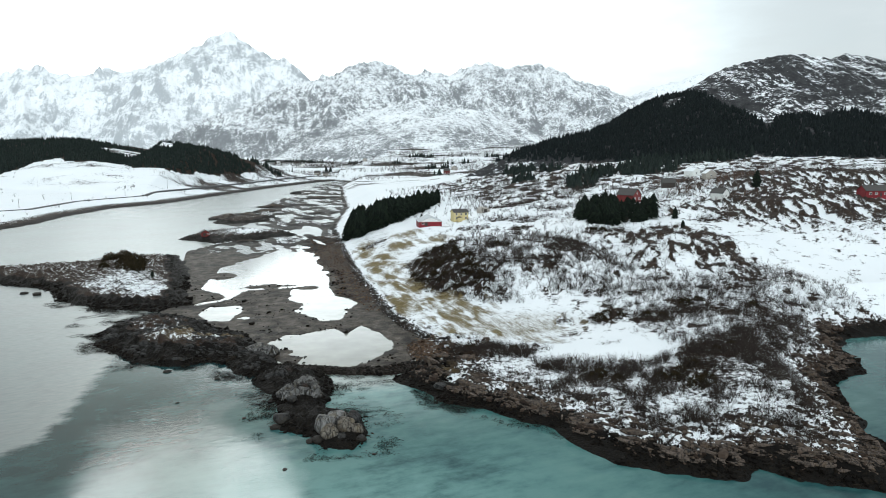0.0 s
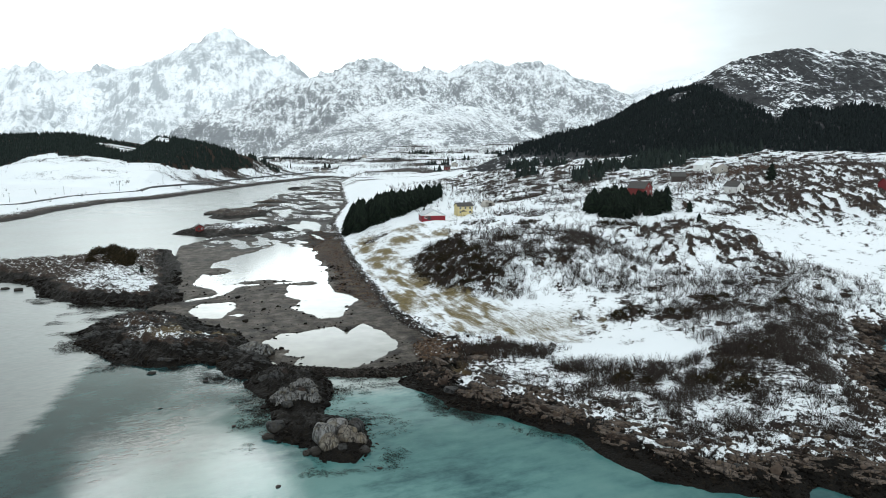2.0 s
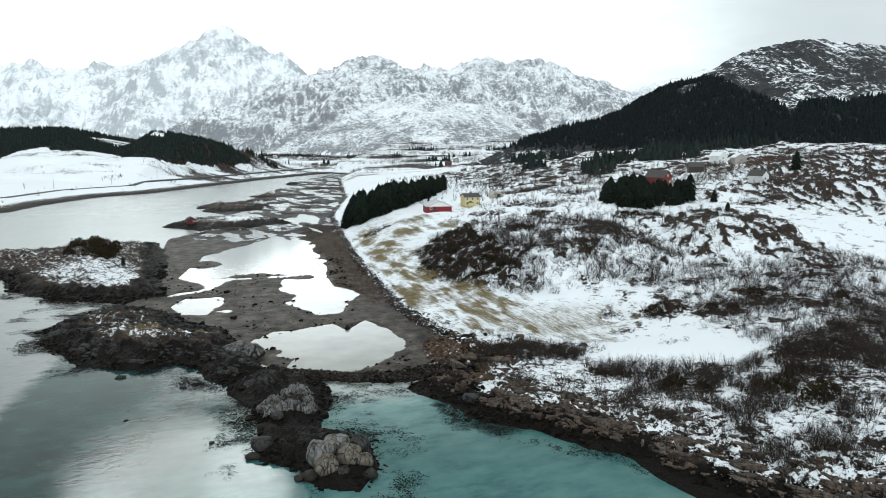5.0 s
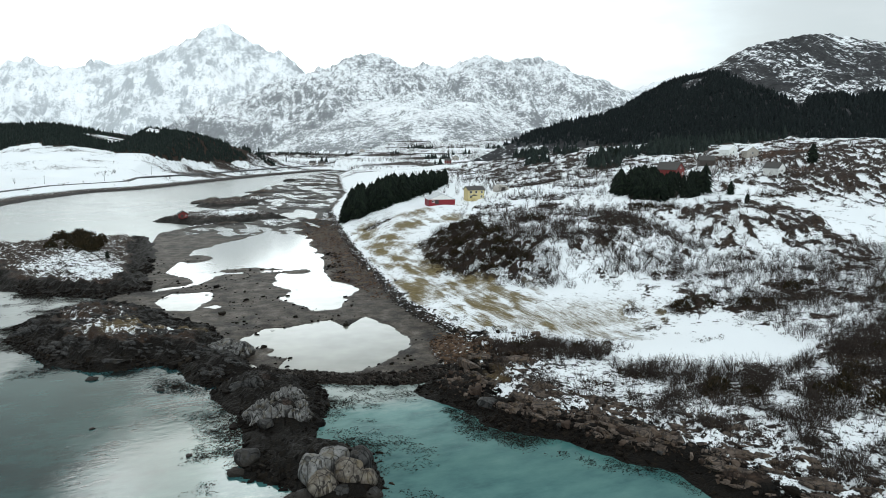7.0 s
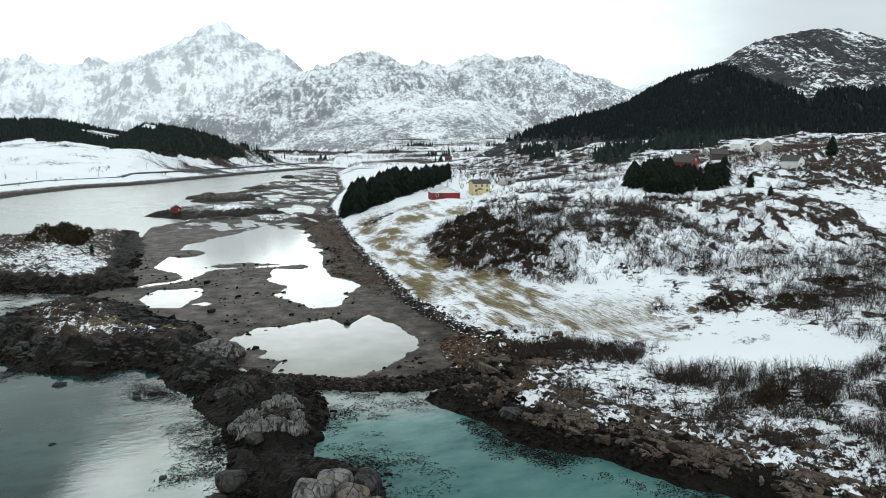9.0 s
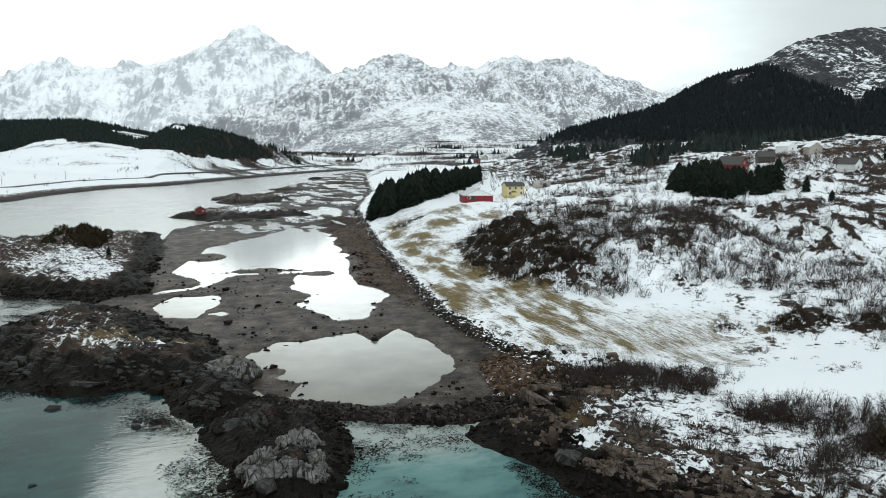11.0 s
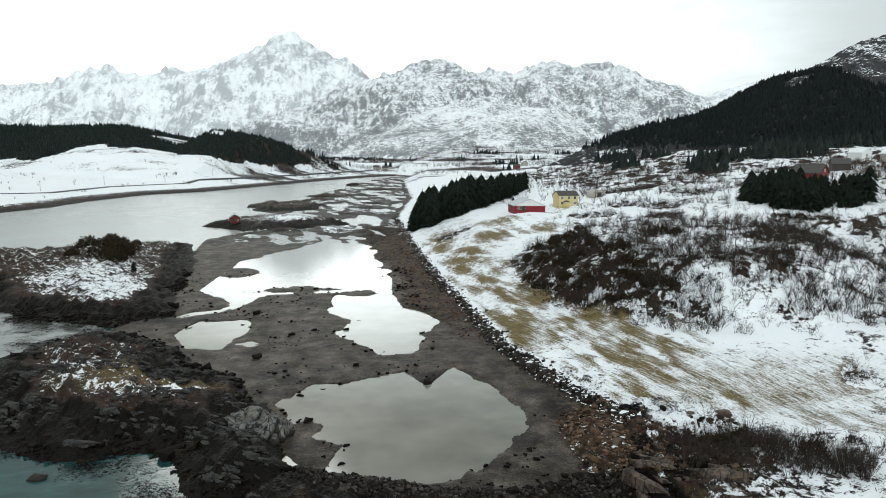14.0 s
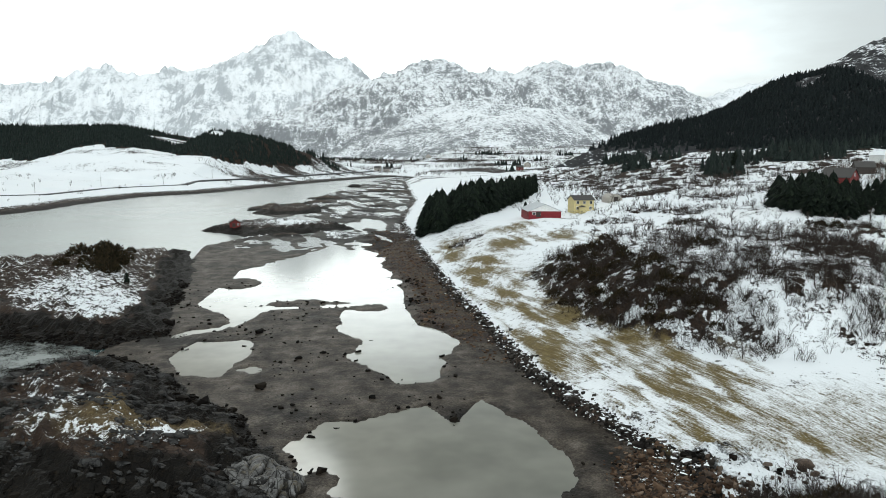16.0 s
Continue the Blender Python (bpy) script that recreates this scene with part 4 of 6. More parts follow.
# ---- ground sheet, finer near the water's edge and coarser with distance ----
def np_mesh(name, verts, faces, mat, attrs=None, smooth_shade=True):
    me = bpy.data.meshes.new(name)
    verts, faces = np.asarray(verts, np.float32), np.asarray(faces, np.int32)
    n, k = len(faces), faces.shape[1]
    me.vertices.add(len(verts))
    me.vertices.foreach_set("co", verts.ravel())
    me.loops.add(n * k)
    me.loops.foreach_set("vertex_index", faces.ravel())
    me.polygons.add(n)
    me.polygons.foreach_set("loop_start", np.arange(0, n * k, k, dtype=np.int32))
    me.polygons.foreach_set("loop_total", np.full(n, k, np.int32))
    me.polygons.foreach_set("use_smooth", np.broadcast_to(smooth_shade, (n,)).astype(bool))
    for key, vals in (attrs or {}).items():
        me.attributes.new(key, "FLOAT", "POINT").data.foreach_set("value", np.asarray(vals, np.float32))
    me.materials.append(mat)
    me.update()
    me.validate()
    return me


ang = np.concatenate([np.linspace(-64, -40, 40, endpoint=False), np.linspace(-40, 47, 940), np.linspace(48, 74, 40)])
rad = [112.0]
while rad[-1] < 4990:
    rad.append(rad[-1] * (1.0036 if rad[-1] < 320 else 1.0070))
rad = np.array(rad)
A, R = np.meshgrid(np.radians(ang), rad)
GX, GY = (R * np.sin(A)).ravel(), (R * np.cos(A)).ravel() - 20.0
GZ, COV, KIND = land(GX, GY)
nr, nc = R.shape
# slope decides where snow holds on the high ground
ZG = GZ.reshape(nr, nc)
dzr = np.gradient(ZG, axis=0) / np.gradient(R, axis=0)
dza = np.gradient(ZG, axis=1) / np.maximum(R * np.gradient(A, axis=1), 0.01)
SLOPE = np.hypot(dzr, dza).ravel()
high = KIND > 0
COV["snow"][high] = np.clip(1.06 - 0.50 * SLOPE[high], 0.05, 0.98)
scrub = (KIND == 2) & (GZ < 190)
COV["snow"][scrub] -= 0.36 * smooth(190 - GZ[scrub], 0, 90) * np.clip(0.7 + fbm(GX[scrub], GY[scrub], 160, 3, 211), 0, 1.3)
floor_wood = wooded(GX, GY, GZ, KIND)
COV["snow"] -= 1.2 * floor_wood
COV["heath"] = np.maximum(COV["heath"], floor_wood)
ii = (np.arange(nr - 1)[:, None] * nc + np.arange(nc - 1)[None, :]).ravel()
QUADS = np.stack([ii, ii + 1, ii + nc + 1, ii + nc], 1)
QUADS = QUADS[GZ[QUADS].max(axis=1) > -2.2]
qk = KIND[QUADS].max(axis=1)


def sheet(name, sel, mat, label, category):
    q = QUADS[sel]
    used, inv = np.unique(q, return_inverse=True)
    me = np_mesh(name, np.stack([GX[used], GY[used], GZ[used]], 1), inv.reshape(-1, 4), mat, {k: v[used] for k, v in COV.items()}, ~((COV["snow"][q].max(axis=1) < 0.12) & (COV["mud"][q].mean(axis=1) < 0.5) & (COV["heath"][q].mean(axis=1) < 0.35) & (GY[q].mean(axis=1) < 420)))
    return tagged(new(name, me), label, category, kind="structure")


ground = sheet("ground", (qk == 0) | (qk == 4), M_GROUND, "snow-patched coastal ground with grass, mud flats and dark shore rock", "ground")
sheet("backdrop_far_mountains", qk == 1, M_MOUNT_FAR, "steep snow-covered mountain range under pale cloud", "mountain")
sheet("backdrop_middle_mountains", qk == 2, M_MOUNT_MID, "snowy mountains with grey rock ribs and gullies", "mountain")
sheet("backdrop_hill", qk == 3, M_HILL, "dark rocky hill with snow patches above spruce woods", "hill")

# ---- water ----
sx, sy = np.meshgrid(np.concatenate([[-3000, -1200], np.arange(-420, 421, 6.0), [1200, 4000]]), np.concatenate([[-3000, -900, -300], np.arange(-60, 700, 6.0), [900, 1200, 1500]]))
si = (np.arange(sx.shape[0] - 1)[:, None] * sx.shape[1] + np.arange(sx.shape[1] - 1)[None, :]).ravel()
wx, wy = sx.ravel(), sy.ravel()
deep = smooth(wx * 0.55 - wy * 0.8, -70, 5) * smooth(wx, 40, 90)
# Beyond y 330 the dark base is lifted in place of sky reflection.
deep = np.maximum(deep, np.maximum((0.9 - 0.5 * smooth(wy, 330, 480)) * smooth(wy, 255, 300) * (wx < 60), 0.72 * smooth(-wx + 0.35 * (wy - 172), -4, 26)))
# Near left corner: dark reflection and lens falloff put into the water's colour.
deep = np.maximum(deep, 0.9 * smooth(-wx, 30, 50) * (1 - smooth(wy, 135, 165)))
# Ruffled water: rougher, and paler by a reflection put into its colour.
ruffle_glare = np.maximum(smooth(wy, 300, 420), np.clip((-wx - 39) / 24, 0, 1) * smooth(wy, 138, 166))
shoal = np.maximum(bump_at(wx, wy, 12, 122, 36, 20), 0.8 * bump_at(wx, wy, 20, 177, 17, 13))
sand = np.clip(1.1 * bump_at(wx, wy, 18, 186, 17, 9) + 0.55 * bump_at(wx, wy, -8, 176, 5, 14) + 0.4 * bump_at(wx, wy, -3, 150, 6, 7) + 0.3 * bump_at(wx, wy, -28, 205, 20, 5), 0, 1)
water = new("water", np_mesh("water", np.stack([wx, wy, np.zeros(sx.size)], 1), np.stack([si, si + 1, si + sx.shape[1] + 1, si + sx.shape[1]], 1), M_SEA, {"deep": deep, "ruffle_glare": ruffle_glare, "shoal": shoal, "sand": sand}))
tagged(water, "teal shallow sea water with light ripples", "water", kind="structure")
bm = bmesh.new()
bm.faces.new([bm.verts.new((px, py, 0.03)) for px, py in [(35, 192), (20, 188), (6, 191), (-6, 200), (-14, 218), (-30, 236), (-48, 262), (-46, 290), (-48, 340), (-52, 380), (-56, 400), (-40, 470), (25, 480), (30, 415), (30, 322), (34, 277), (35, 252), (39, 233), (46, 212)]])
me = bpy.data.meshes.new("water_pools")
bm.to_mesh(me)
bm.free()
me.materials.append(M_POOL)
tagged(new("water_pools", me), "still tide pools mirroring the pale sky", "tide pool", kind="structure")

# ---- building tools for things ----
rng = np.random.RandomState(11)


def empty(name, m, label, category, group=""):
    ob = new(name)
    ob.matrix_world = m
    return tagged(ob, label, category, group)


def part(name, bm, material, parent, label=""):
    """Links a bmesh as one mesh under a thing or part."""
    me = bpy.data.meshes.new(name)
    bm.to_mesh(me)
    bm.free()
    me.materials.append(material)
    return attach(name, me, parent, label)


def attach(name, me, parent, label=""):
    ob = new(name, me)
    ob.parent = parent
    return tagged(ob, label)


def box(x0, x1, y0, y1, z0, z1, bev=0.0, bm=None):
    bm = bm or bmesh.new()
    vs = [bm.verts.new(v) for v in ((x0, y0, z0), (x1, y0, z0), (x1, y1, z0), (x0, y1, z0), (x0, y0, z1), (x1, y0, z1), (x1, y1, z1), (x0, y1, z1))]
    for f in ((3, 2, 1, 0), (4, 5, 6, 7), (0, 1, 5, 4), (1, 2, 6, 5), (2, 3, 7, 6), (3, 0, 4, 7)):
        bm.faces.new([vs[i] for i in f])
    if bev:
        bmesh.ops.bevel(bm, geom=list(bm.edges), offset=bev, segments=1, affect="EDGES")
    return bm


def prism(profile, y0, y1, bm=None):
    """A profile in x, z pulled along y."""
    bm = bm or bmesh.new()
    a = [bm.verts.new((x, y0, z)) for x, z in profile]
    b = [bm.verts.new((x, y1, z)) for x, z in profile]
    n = len(profile)
    bm.faces.new(a)
    bm.faces.new(b[::-1])
    for i in range(n):
        bm.faces.new((a[(i + 1) % n], a[i], b[i], b[(i + 1) % n]))
    bmesh.ops.recalc_face_normals(bm, faces=bm.faces)
    return bm


def window(parent, x, z, w, h, y, trim=M_WHITE):
    """A framed window on the wall that faces -y at depth y."""
    bm = box(x - w / 2 - 0.1, x + w / 2 + 0.1, y - 0.07, y, z + h, z + h + 0.1)
    box(x - w / 2 - 0.1, x + w / 2 + 0.1, y - 0.10, y, z - 0.1, z, 0, bm)
    box(x - w / 2 - 0.1, x - w / 2, y - 0.07, y, z, z + h, 0, bm)
    box(x + w / 2, x + w / 2 + 0.1, y - 0.07, y, z, z + h, 0, bm)
    box(x - 0.03, x + 0.03, y - 0.05, y, z, z + h, 0, bm)
    fr = part("window", bm, trim, parent, "white window frame")
    part("pane", box(x - w / 2, x + w / 2, y - 0.03, y - 0.004, z, z + h), M_GLASS, fr)


def house(name, m, w, d, wall, rise, mwall, mroof, label, category, gable_front=True, wins=(), door=None, chimney=True, mgable=None):
    """w across the front (-y), d deep; the ridge runs in y when the gable is the front."""
    ob = empty(name, m, label, category)
    part("wall", box(-w / 2, w / 2, 0, d, -1.5, wall, 0.02), mwall, ob)
    span, run = (w, d) if gable_front else (d, w)
    t = 0.18
    gab = prism([(-span / 2, 0), (span / 2, 0), (0, rise)], 0.01, run - 0.01)
    roofs = []
    for sgn in (-1, 1):
        e = span / 2 + 0.45
        prof = [(0, rise + 0.02), (sgn * e, rise * (1 - e / (span / 2)) + 0.02), (sgn * e, rise * (1 - e / (span / 2)) + 0.02 + t), (0, rise + 0.02 + t)]
        roofs.append(prism(prof, -0.4, run + 0.4))
    turn = Matrix.Translation((0, 0, wall)) if gable_front else Matrix.Translation((w / 2, d / 2, wall)) @ Matrix.Rotation(radians(90), 4, "Z") @ Matrix.Translation((0, 0, 0))
    for b in [gab] + roofs:
        b.transform(turn)
    part("gable", gab, mgable or mwall, ob)
    for b in roofs:
        part("roof", b, mroof, ob)
    if chimney:
        part("chimney", box(0.3, 0.95, d * 0.55, d * 0.55 + 0.6, wall + rise - 0.5, wall + rise + 0.9, 0.03), M_DARKWOOD, ob, "brick chimney")
    for x, z, ww, hh in wins:
        window(ob, x, z, ww, hh, 0.0)
    if door:
        x, ww, hh = door
        dr = part("door", box(x - ww / 2, x + ww / 2, -0.07, 0, 0, hh, 0.015), M_DARKWOOD, ob)
        part("door_handle", box(x + ww / 2 - 0.2, x + ww / 2 - 0.08, -0.13, -0.07, hh * 0.48, hh * 0.52), M_ROOF_GREY, dr)
    return ob


def at_ground(x, y, dz=0.0, rz=0.0):
    return pose(x, y, ground_z(x, y) + dz, 0, 0, rz)


# ---- farm buildings ----
barn = house("barn", at_ground(76, 398, 0.3, -4), 13.0, 17, 2.3, 2.7, M_RED, M_ROOF_GREY, "low barn with red walls, white gable and grey metal roof", "barn", True,
             [(-4.4, 0.9, 1.2, 0.9)], (-2.6, 1.8, 2.1), False, M_WHITE)
bm = box(-6.53, -6.5, 2.5, 5.0, 0.0, 2.2)
part("side_door", bm, M_DARKRED, barn, "dark red sliding door")
bm = box(-6.53, -6.5, 8.5, 11.0, 0.0, 2.2)
part("side_door", bm, M_DARKRED, barn, "dark red sliding door")
house("farmhouse", at_ground(99, 418, 0.3, 4), 9.0, 7.5, 4.9, 1.7, M_YELLOW, M_ROOF_DARK, "pale yellow two-storey wooden farmhouse with low roof", "house", False,
      [(-3.0, 3.2, 1.0, 1.2), (0.0, 3.2, 1.0, 1.2), (3.0, 3.2, 1.0, 1.2), (-3.0, 0.8, 1.0, 1.2), (2.9, 0.8, 1.0, 1.2)], (0.0, 1.1, 2.1))
porch = empty("porch", at_ground(97.6, 416.5, 0.3, 4), "small yellow entrance porch beside the farmhouse door", "porch")
part("wall", box(-1.2, 1.2, -1.0, 1.0, -0.6, 2.4, 0.02), M_YELLOW, porch)
part("roof", prism([(-1.5, 2.3), (1.5, 2.3), (0, 3.0)], -1.3, 1.0), M_ROOF_DARK, porch)
# round feed store beside the farmhouse
store = empty("feed_store", at_ground(117, 428, 0.0), "pale round-topped store half covered with snow", "store")
prof = [(3.2 * math.cos(a), 0.6 + 2.6 * math.sin(a)) for a in np.linspace(0, math.pi, 13)]
part("cover", prism([(3.2, -0.8)] + prof + [(-3.2, -0.8)], 0, 9), M_BEIGE, store)
part("door", box(-1.0, 1.0, -0.06, 0, -0.2, 2.1, 0.02), M_DARKWOOD, store)
house("boathouse", at_ground(-58, 484, 0.2, 12), 5.0, 6.5, 2.2, 1.5, M_DARKRED, M_ROOF_DARK, "small red boathouse with white trim on a dark skerry", "boathouse", True,
      [(1.4, 0.9, 0.7, 0.7)], (-0.6, 1.5, 1.8), False)
house("red_house", at_ground(195, 380, 0.8, 30), 8.2, 11, 4.2, 3.4, M_DARKRED, M_ROOF_DARK, "dark red gabled farmhouse in the snow beside spruces", "house", True,
      [(0, 4.6, 1.0, 1.1), (-2.2, 1.4, 1.0, 1.2), (2.2, 1.4, 1.0, 1.2)], None)
house("red_house", at_ground(300, 318, 0.4, -10), 13, 8, 3.2, 2.6, M_RED, M_ROOF_DARK, "long red wooden house on the snowy slope", "house", False,
      [(-4, 1.0, 1.1, 1.2), (-1, 1.0, 1.1, 1.2), (4, 1.0, 1.1, 1.2)], (1.6, 1.0, 2.1))
for hx, hy, rz, w, d, mw, mr, lab in ((304, 492, 14, 8, 9, M_WHITE, M_SNOWROOF, "white house with snow on the roof among bare trees"), (297, 462, -8, 8, 7, M_BEIGE, M_SNOWROOF, "pale grey house with snow on the roof"),
                                      (249, 374, 24, 7, 8, M_WHITE, M_ROOF_DARK, "white wooden house with dark roof among alders"), (262, 452, 70, 6, 9, M_DARKWOOD, M_ROOF_DARK, "low dark shed in the snow")):
    house("farm_building", at_ground(hx, hy, 0.3, rz), w, d, 3.4, 2.6, mw, mr, lab, "house", True, [(0, 1.2, 1.0, 1.1)], None, False)
for hx, hy, mw, lab in ((-46, 2160, M_WHITE, "white farmhouse above the far shore"), (44, 1412, M_BEIGE, "grey house in the far valley"), (61, 1396, M_BEIGE, "small grey house beside the valley road"), (272, 1240, M_DARKRED, "red-brown house in front of dark spruces"),
                        (110, 1520, M_WHITE, "white house in the far valley"), (420, 1420, M_WHITE, "white house below the mountains"), (160, 1600, M_BEIGE, "pale house in the far valley"), (300, 1300, M_BEIGE, "pale shed in the valley"), (20, 1600, M_WHITE, "white house on the valley slope")):
    house("valley_house", at_ground(hx, hy, 0.3, (hx * 7) % 50 - 25), 11, 9, 5.0, 3.4, mw, M_ROOF_DARK, lab, "house", hx % 20 == 0, [(-2.5, 1.4, 1.2, 1.4), (2.5, 1.4, 1.2, 1.4)], None, False)


# ---- vegetation meshes ----
def tube_rows(p0, p1, r0, r1, V, F, sides=3):
    """A tapered twig from p0 to p1 appended to vertex and face lists."""
    d = np.array(p1) - np.array(p0)
    d = d / (np.linalg.norm(d) + 1e-9)
    u = np.cross(d, (0.3, 0.2, 1.0))
    u = u / (np.linalg.norm(u) + 1e-9)
    v = np.cross(d, u)
    k = len(V)
    for p, r in ((p0, r0), (p1, r1)):
        for i in range(sides):
            a = 2 * math.pi * i / sides
            V.append(tuple(np.array(p) + r * (math.cos(a) * u + math.sin(a) * v)))
    for i in range(sides):
        j = (i + 1) % sides
        F.append((k + i, k + j, k + sides + j))
        F.append((k + i, k + sides + j, k + sides + i))


def cone_rows(p0, p1, r0, V, F):
    """A fine twig that runs out to a point."""
    d = np.array(p1) - np.array(p0)
    u = np.cross(d, (0.3, 0.2, 1.0))
    u = u / (np.linalg.norm(u) + 1e-9)
    v = np.cross(d, u)
    v = v / (np.linalg.norm(v) + 1e-9)
    k = len(V)
    for a in (0.0, 2.094, 4.189):
        V.append(tuple(np.array(p0) + r0 * (math.cos(a) * u + math.sin(a) * v)))
    V.append(tuple(p1))
    F += [(k, k + 1, k + 3), (k + 1, k + 2, k + 3), (k + 2, k, k + 3)]


def bare_bush(seed, h, stems, spread, thick=0.03, twigs=6):
    """Many thin stems fanning out to a rounded, uneven crown of fine twigs."""
    r = np.random.RandomState(seed)
    V, F = [], []
    lob = r.uniform(0.72, 1.15, 5)
    for i in range(stems):
        a, q = r.uniform(0, 6.283), math.sqrt(r.uniform(0.02, 1.0))
        k = lob[int(a / 6.2832 * 5) % 5]
        base = np.array((0.22 * q * spread * math.cos(a), 0.22 * q * spread * math.sin(a), -0.15))
        tip = np.array((q * spread * math.cos(a) * k, q * spread * math.sin(a) * k, h * k * (1 - 0.42 * q * q) * r.uniform(0.8, 1.05)))
        cone_rows(base, tip, thick, V, F)
        for t in range(twigs):
            p = base + (tip - base) * r.uniform(0.35, 0.97)
            d = np.array((math.cos(a) * q, math.sin(a) * q, 0.55)) + r.normal(0, 0.55, 3)
            cone_rows(p, p + d / np.linalg.norm(d) * h * r.uniform(0.12, 0.27), thick * 0.5, V, F)
    return np.array(V), np.array(F)


def bare_tree(seed, h):
    r = np.random.RandomState(seed)
    V, F, TV, TF = [], [], [], []
    pts = [np.array((0, 0, -0.3))]
    n = 5
    for i in range(n):
        pts.append(pts[-1] + np.array((r.normal(0, 0.05) * h, r.normal(0, 0.05) * h, h * 0.8 / n)))
    for i in range(n):
        tube_rows(pts[i], pts[i + 1], 0.022 * h * (1 - i / (n + 1)), 0.022 * h * (1 - (i + 1) / (n + 1)), TV, TF, 5)
    for i in range(13):
        f = r.uniform(0.25, 1.0) * n
        k = min(int(f), n - 1)
        p = pts[k] + (pts[k + 1] - pts[k]) * (f - k)
        a = r.uniform(0, 6.28)
        L = h * r.uniform(0.18, 0.36) * (1.25 - 0.5 * f / n)
        q = p + np.array((math.cos(a) * 0.75, math.sin(a) * 0.75, r.uniform(0.5, 1.0))) * L
        tube_rows(p, q, 0.007 * h, 0.003 * h, V, F)
        for j in range(6):
            s = p + (q - p) * r.uniform(0.3, 1.0)
            b = r.uniform(0, 6.28)
            e = s + np.array((math.cos(b), math.sin(b), r.uniform(0.2, 1.2))) * L * r.uniform(0.25, 0.5)
            cone_rows(s, e, 0.0048 * h, V, F)
    return np.array(TV), np.array(TF), np.array(V), np.array(F)


def spruce_crown(seed, h, rad, layers, arms):
    """Drooping, ragged boughs in whorls."""
    r = np.random.RandomState(seed)
    V, F = [], []
    for L in range(layers):
        f = L / (layers - 1)
        z = h * (0.08 + 0.88 * f)
        reach = rad * (1 - f ** 2.8) ** 0.8 + 0.15
        k = max(4, int(arms * (1 - 0.55 * f)))
        off = r.uniform(0, 6.28)
        for i in range(k):
            a = off + 6.283 * i / k + r.normal(0, 0.12)
            R = reach * r.uniform(0.72, 1.18)
            wdt = 6.283 * reach / k * r.uniform(0.55, 0.95)
            dr = h * 0.075 * r.uniform(0.6, 1.5)
            c, s = math.cos(a), math.sin(a)
            up = h * 0.085
            b = len(V)
            V += [(0.05 * c, 0.05 * s, z + up), (0.62 * R * c - wdt * 0.5 * s, 0.62 * R * s + wdt * 0.5 * c, z - dr * 0.45), (R * c, R * s, z - dr), (0.62 * R * c + wdt * 0.5 * s, 0.62 * R * s - wdt * 0.5 * c, z - dr * 0.45), (0.66 * R * c, 0.66 * R * s, z + up * 0.2)]
            F += [(b, b + 1, b + 4), (b + 1, b + 2, b + 4), (b + 2, b + 3, b + 4), (b + 3, b, b + 4)]
    b = len(V)
    V += [(0.3, 0, h * 0.9), (-0.15, 0.26, h * 0.9), (-0.15, -0.26, h * 0.9), (0, 0, h * 1.02)]
    F += [(b, b + 1, b + 3), (b + 1, b + 2, b + 3), (b + 2, b, b + 3)]
    return np.array(V), np.array(F)


def leaf_clump(seed, n, rx, rz, size):
    """Small tufts filling an uneven dome."""
    r = np.random.RandomState(seed)
    V, F = [], []
    lob = r.uniform(0.7, 1.2, 7)
    for i in range(n):
        a, e, q = r.uniform(0, 6.283), math.asin(r.uniform(-0.1, 1)), r.uniform(0.5, 1) ** 0.5
        k = lob[int(a / 6.284 * 7)]
        p = np.array((math.cos(a) * math.cos(e) * rx * q * k, math.sin(a) * math.cos(e) * rx * q * k, max(0.0, math.sin(e)) * rz * q * r.uniform(0.75, 1.15)))
        d = np.array((math.cos(a) * 0.6, math.sin(a) * 0.6, 0.9)) + r.normal(0, 0.35, 3)
        d = d / np.linalg.norm(d) * size * r.uniform(0.7, 1.4)
        u = np.cross(d, r.normal(0, 1, 3))
        u = u / (np.linalg.norm(u) + 1e-9) * size * 0.32
        b = len(V)
        V += [tuple(p - u), tuple(p + u), tuple(p + d)]
        F.append((b, b + 1, b + 2))
    return np.array(V), np.array(F)


def stone(seed, sub=1):
    """A broken, sharp-edged block."""
    r = np.random.RandomState(seed)
    bm = bmesh.new()
    for i in range(9 + 5 * sub):
        d = r.normal(0, 1, 3)
        d = d / np.linalg.norm(d) * r.uniform(0.8, 1.15)
        bm.verts.new((max(-0.85, min(0.85, d[0])) * 1.15, max(-0.8, min(0.8, d[1])) * 0.9, max(-0.6, min(0.6, d[2]))))
    bmesh.ops.convex_hull(bm, input=bm.verts)
    bmesh.ops.delete(bm, geom=[v for v in bm.verts if not v.link_faces], context="VERTS")
    bmesh.ops.triangulate(bm, faces=bm.faces)
    bm.verts.index_update()
    V, F = np.array([v.co[:] for v in bm.verts]), np.array([[v.index for v in f.verts] for f in bm.faces])
    bm.free()
    return V, F


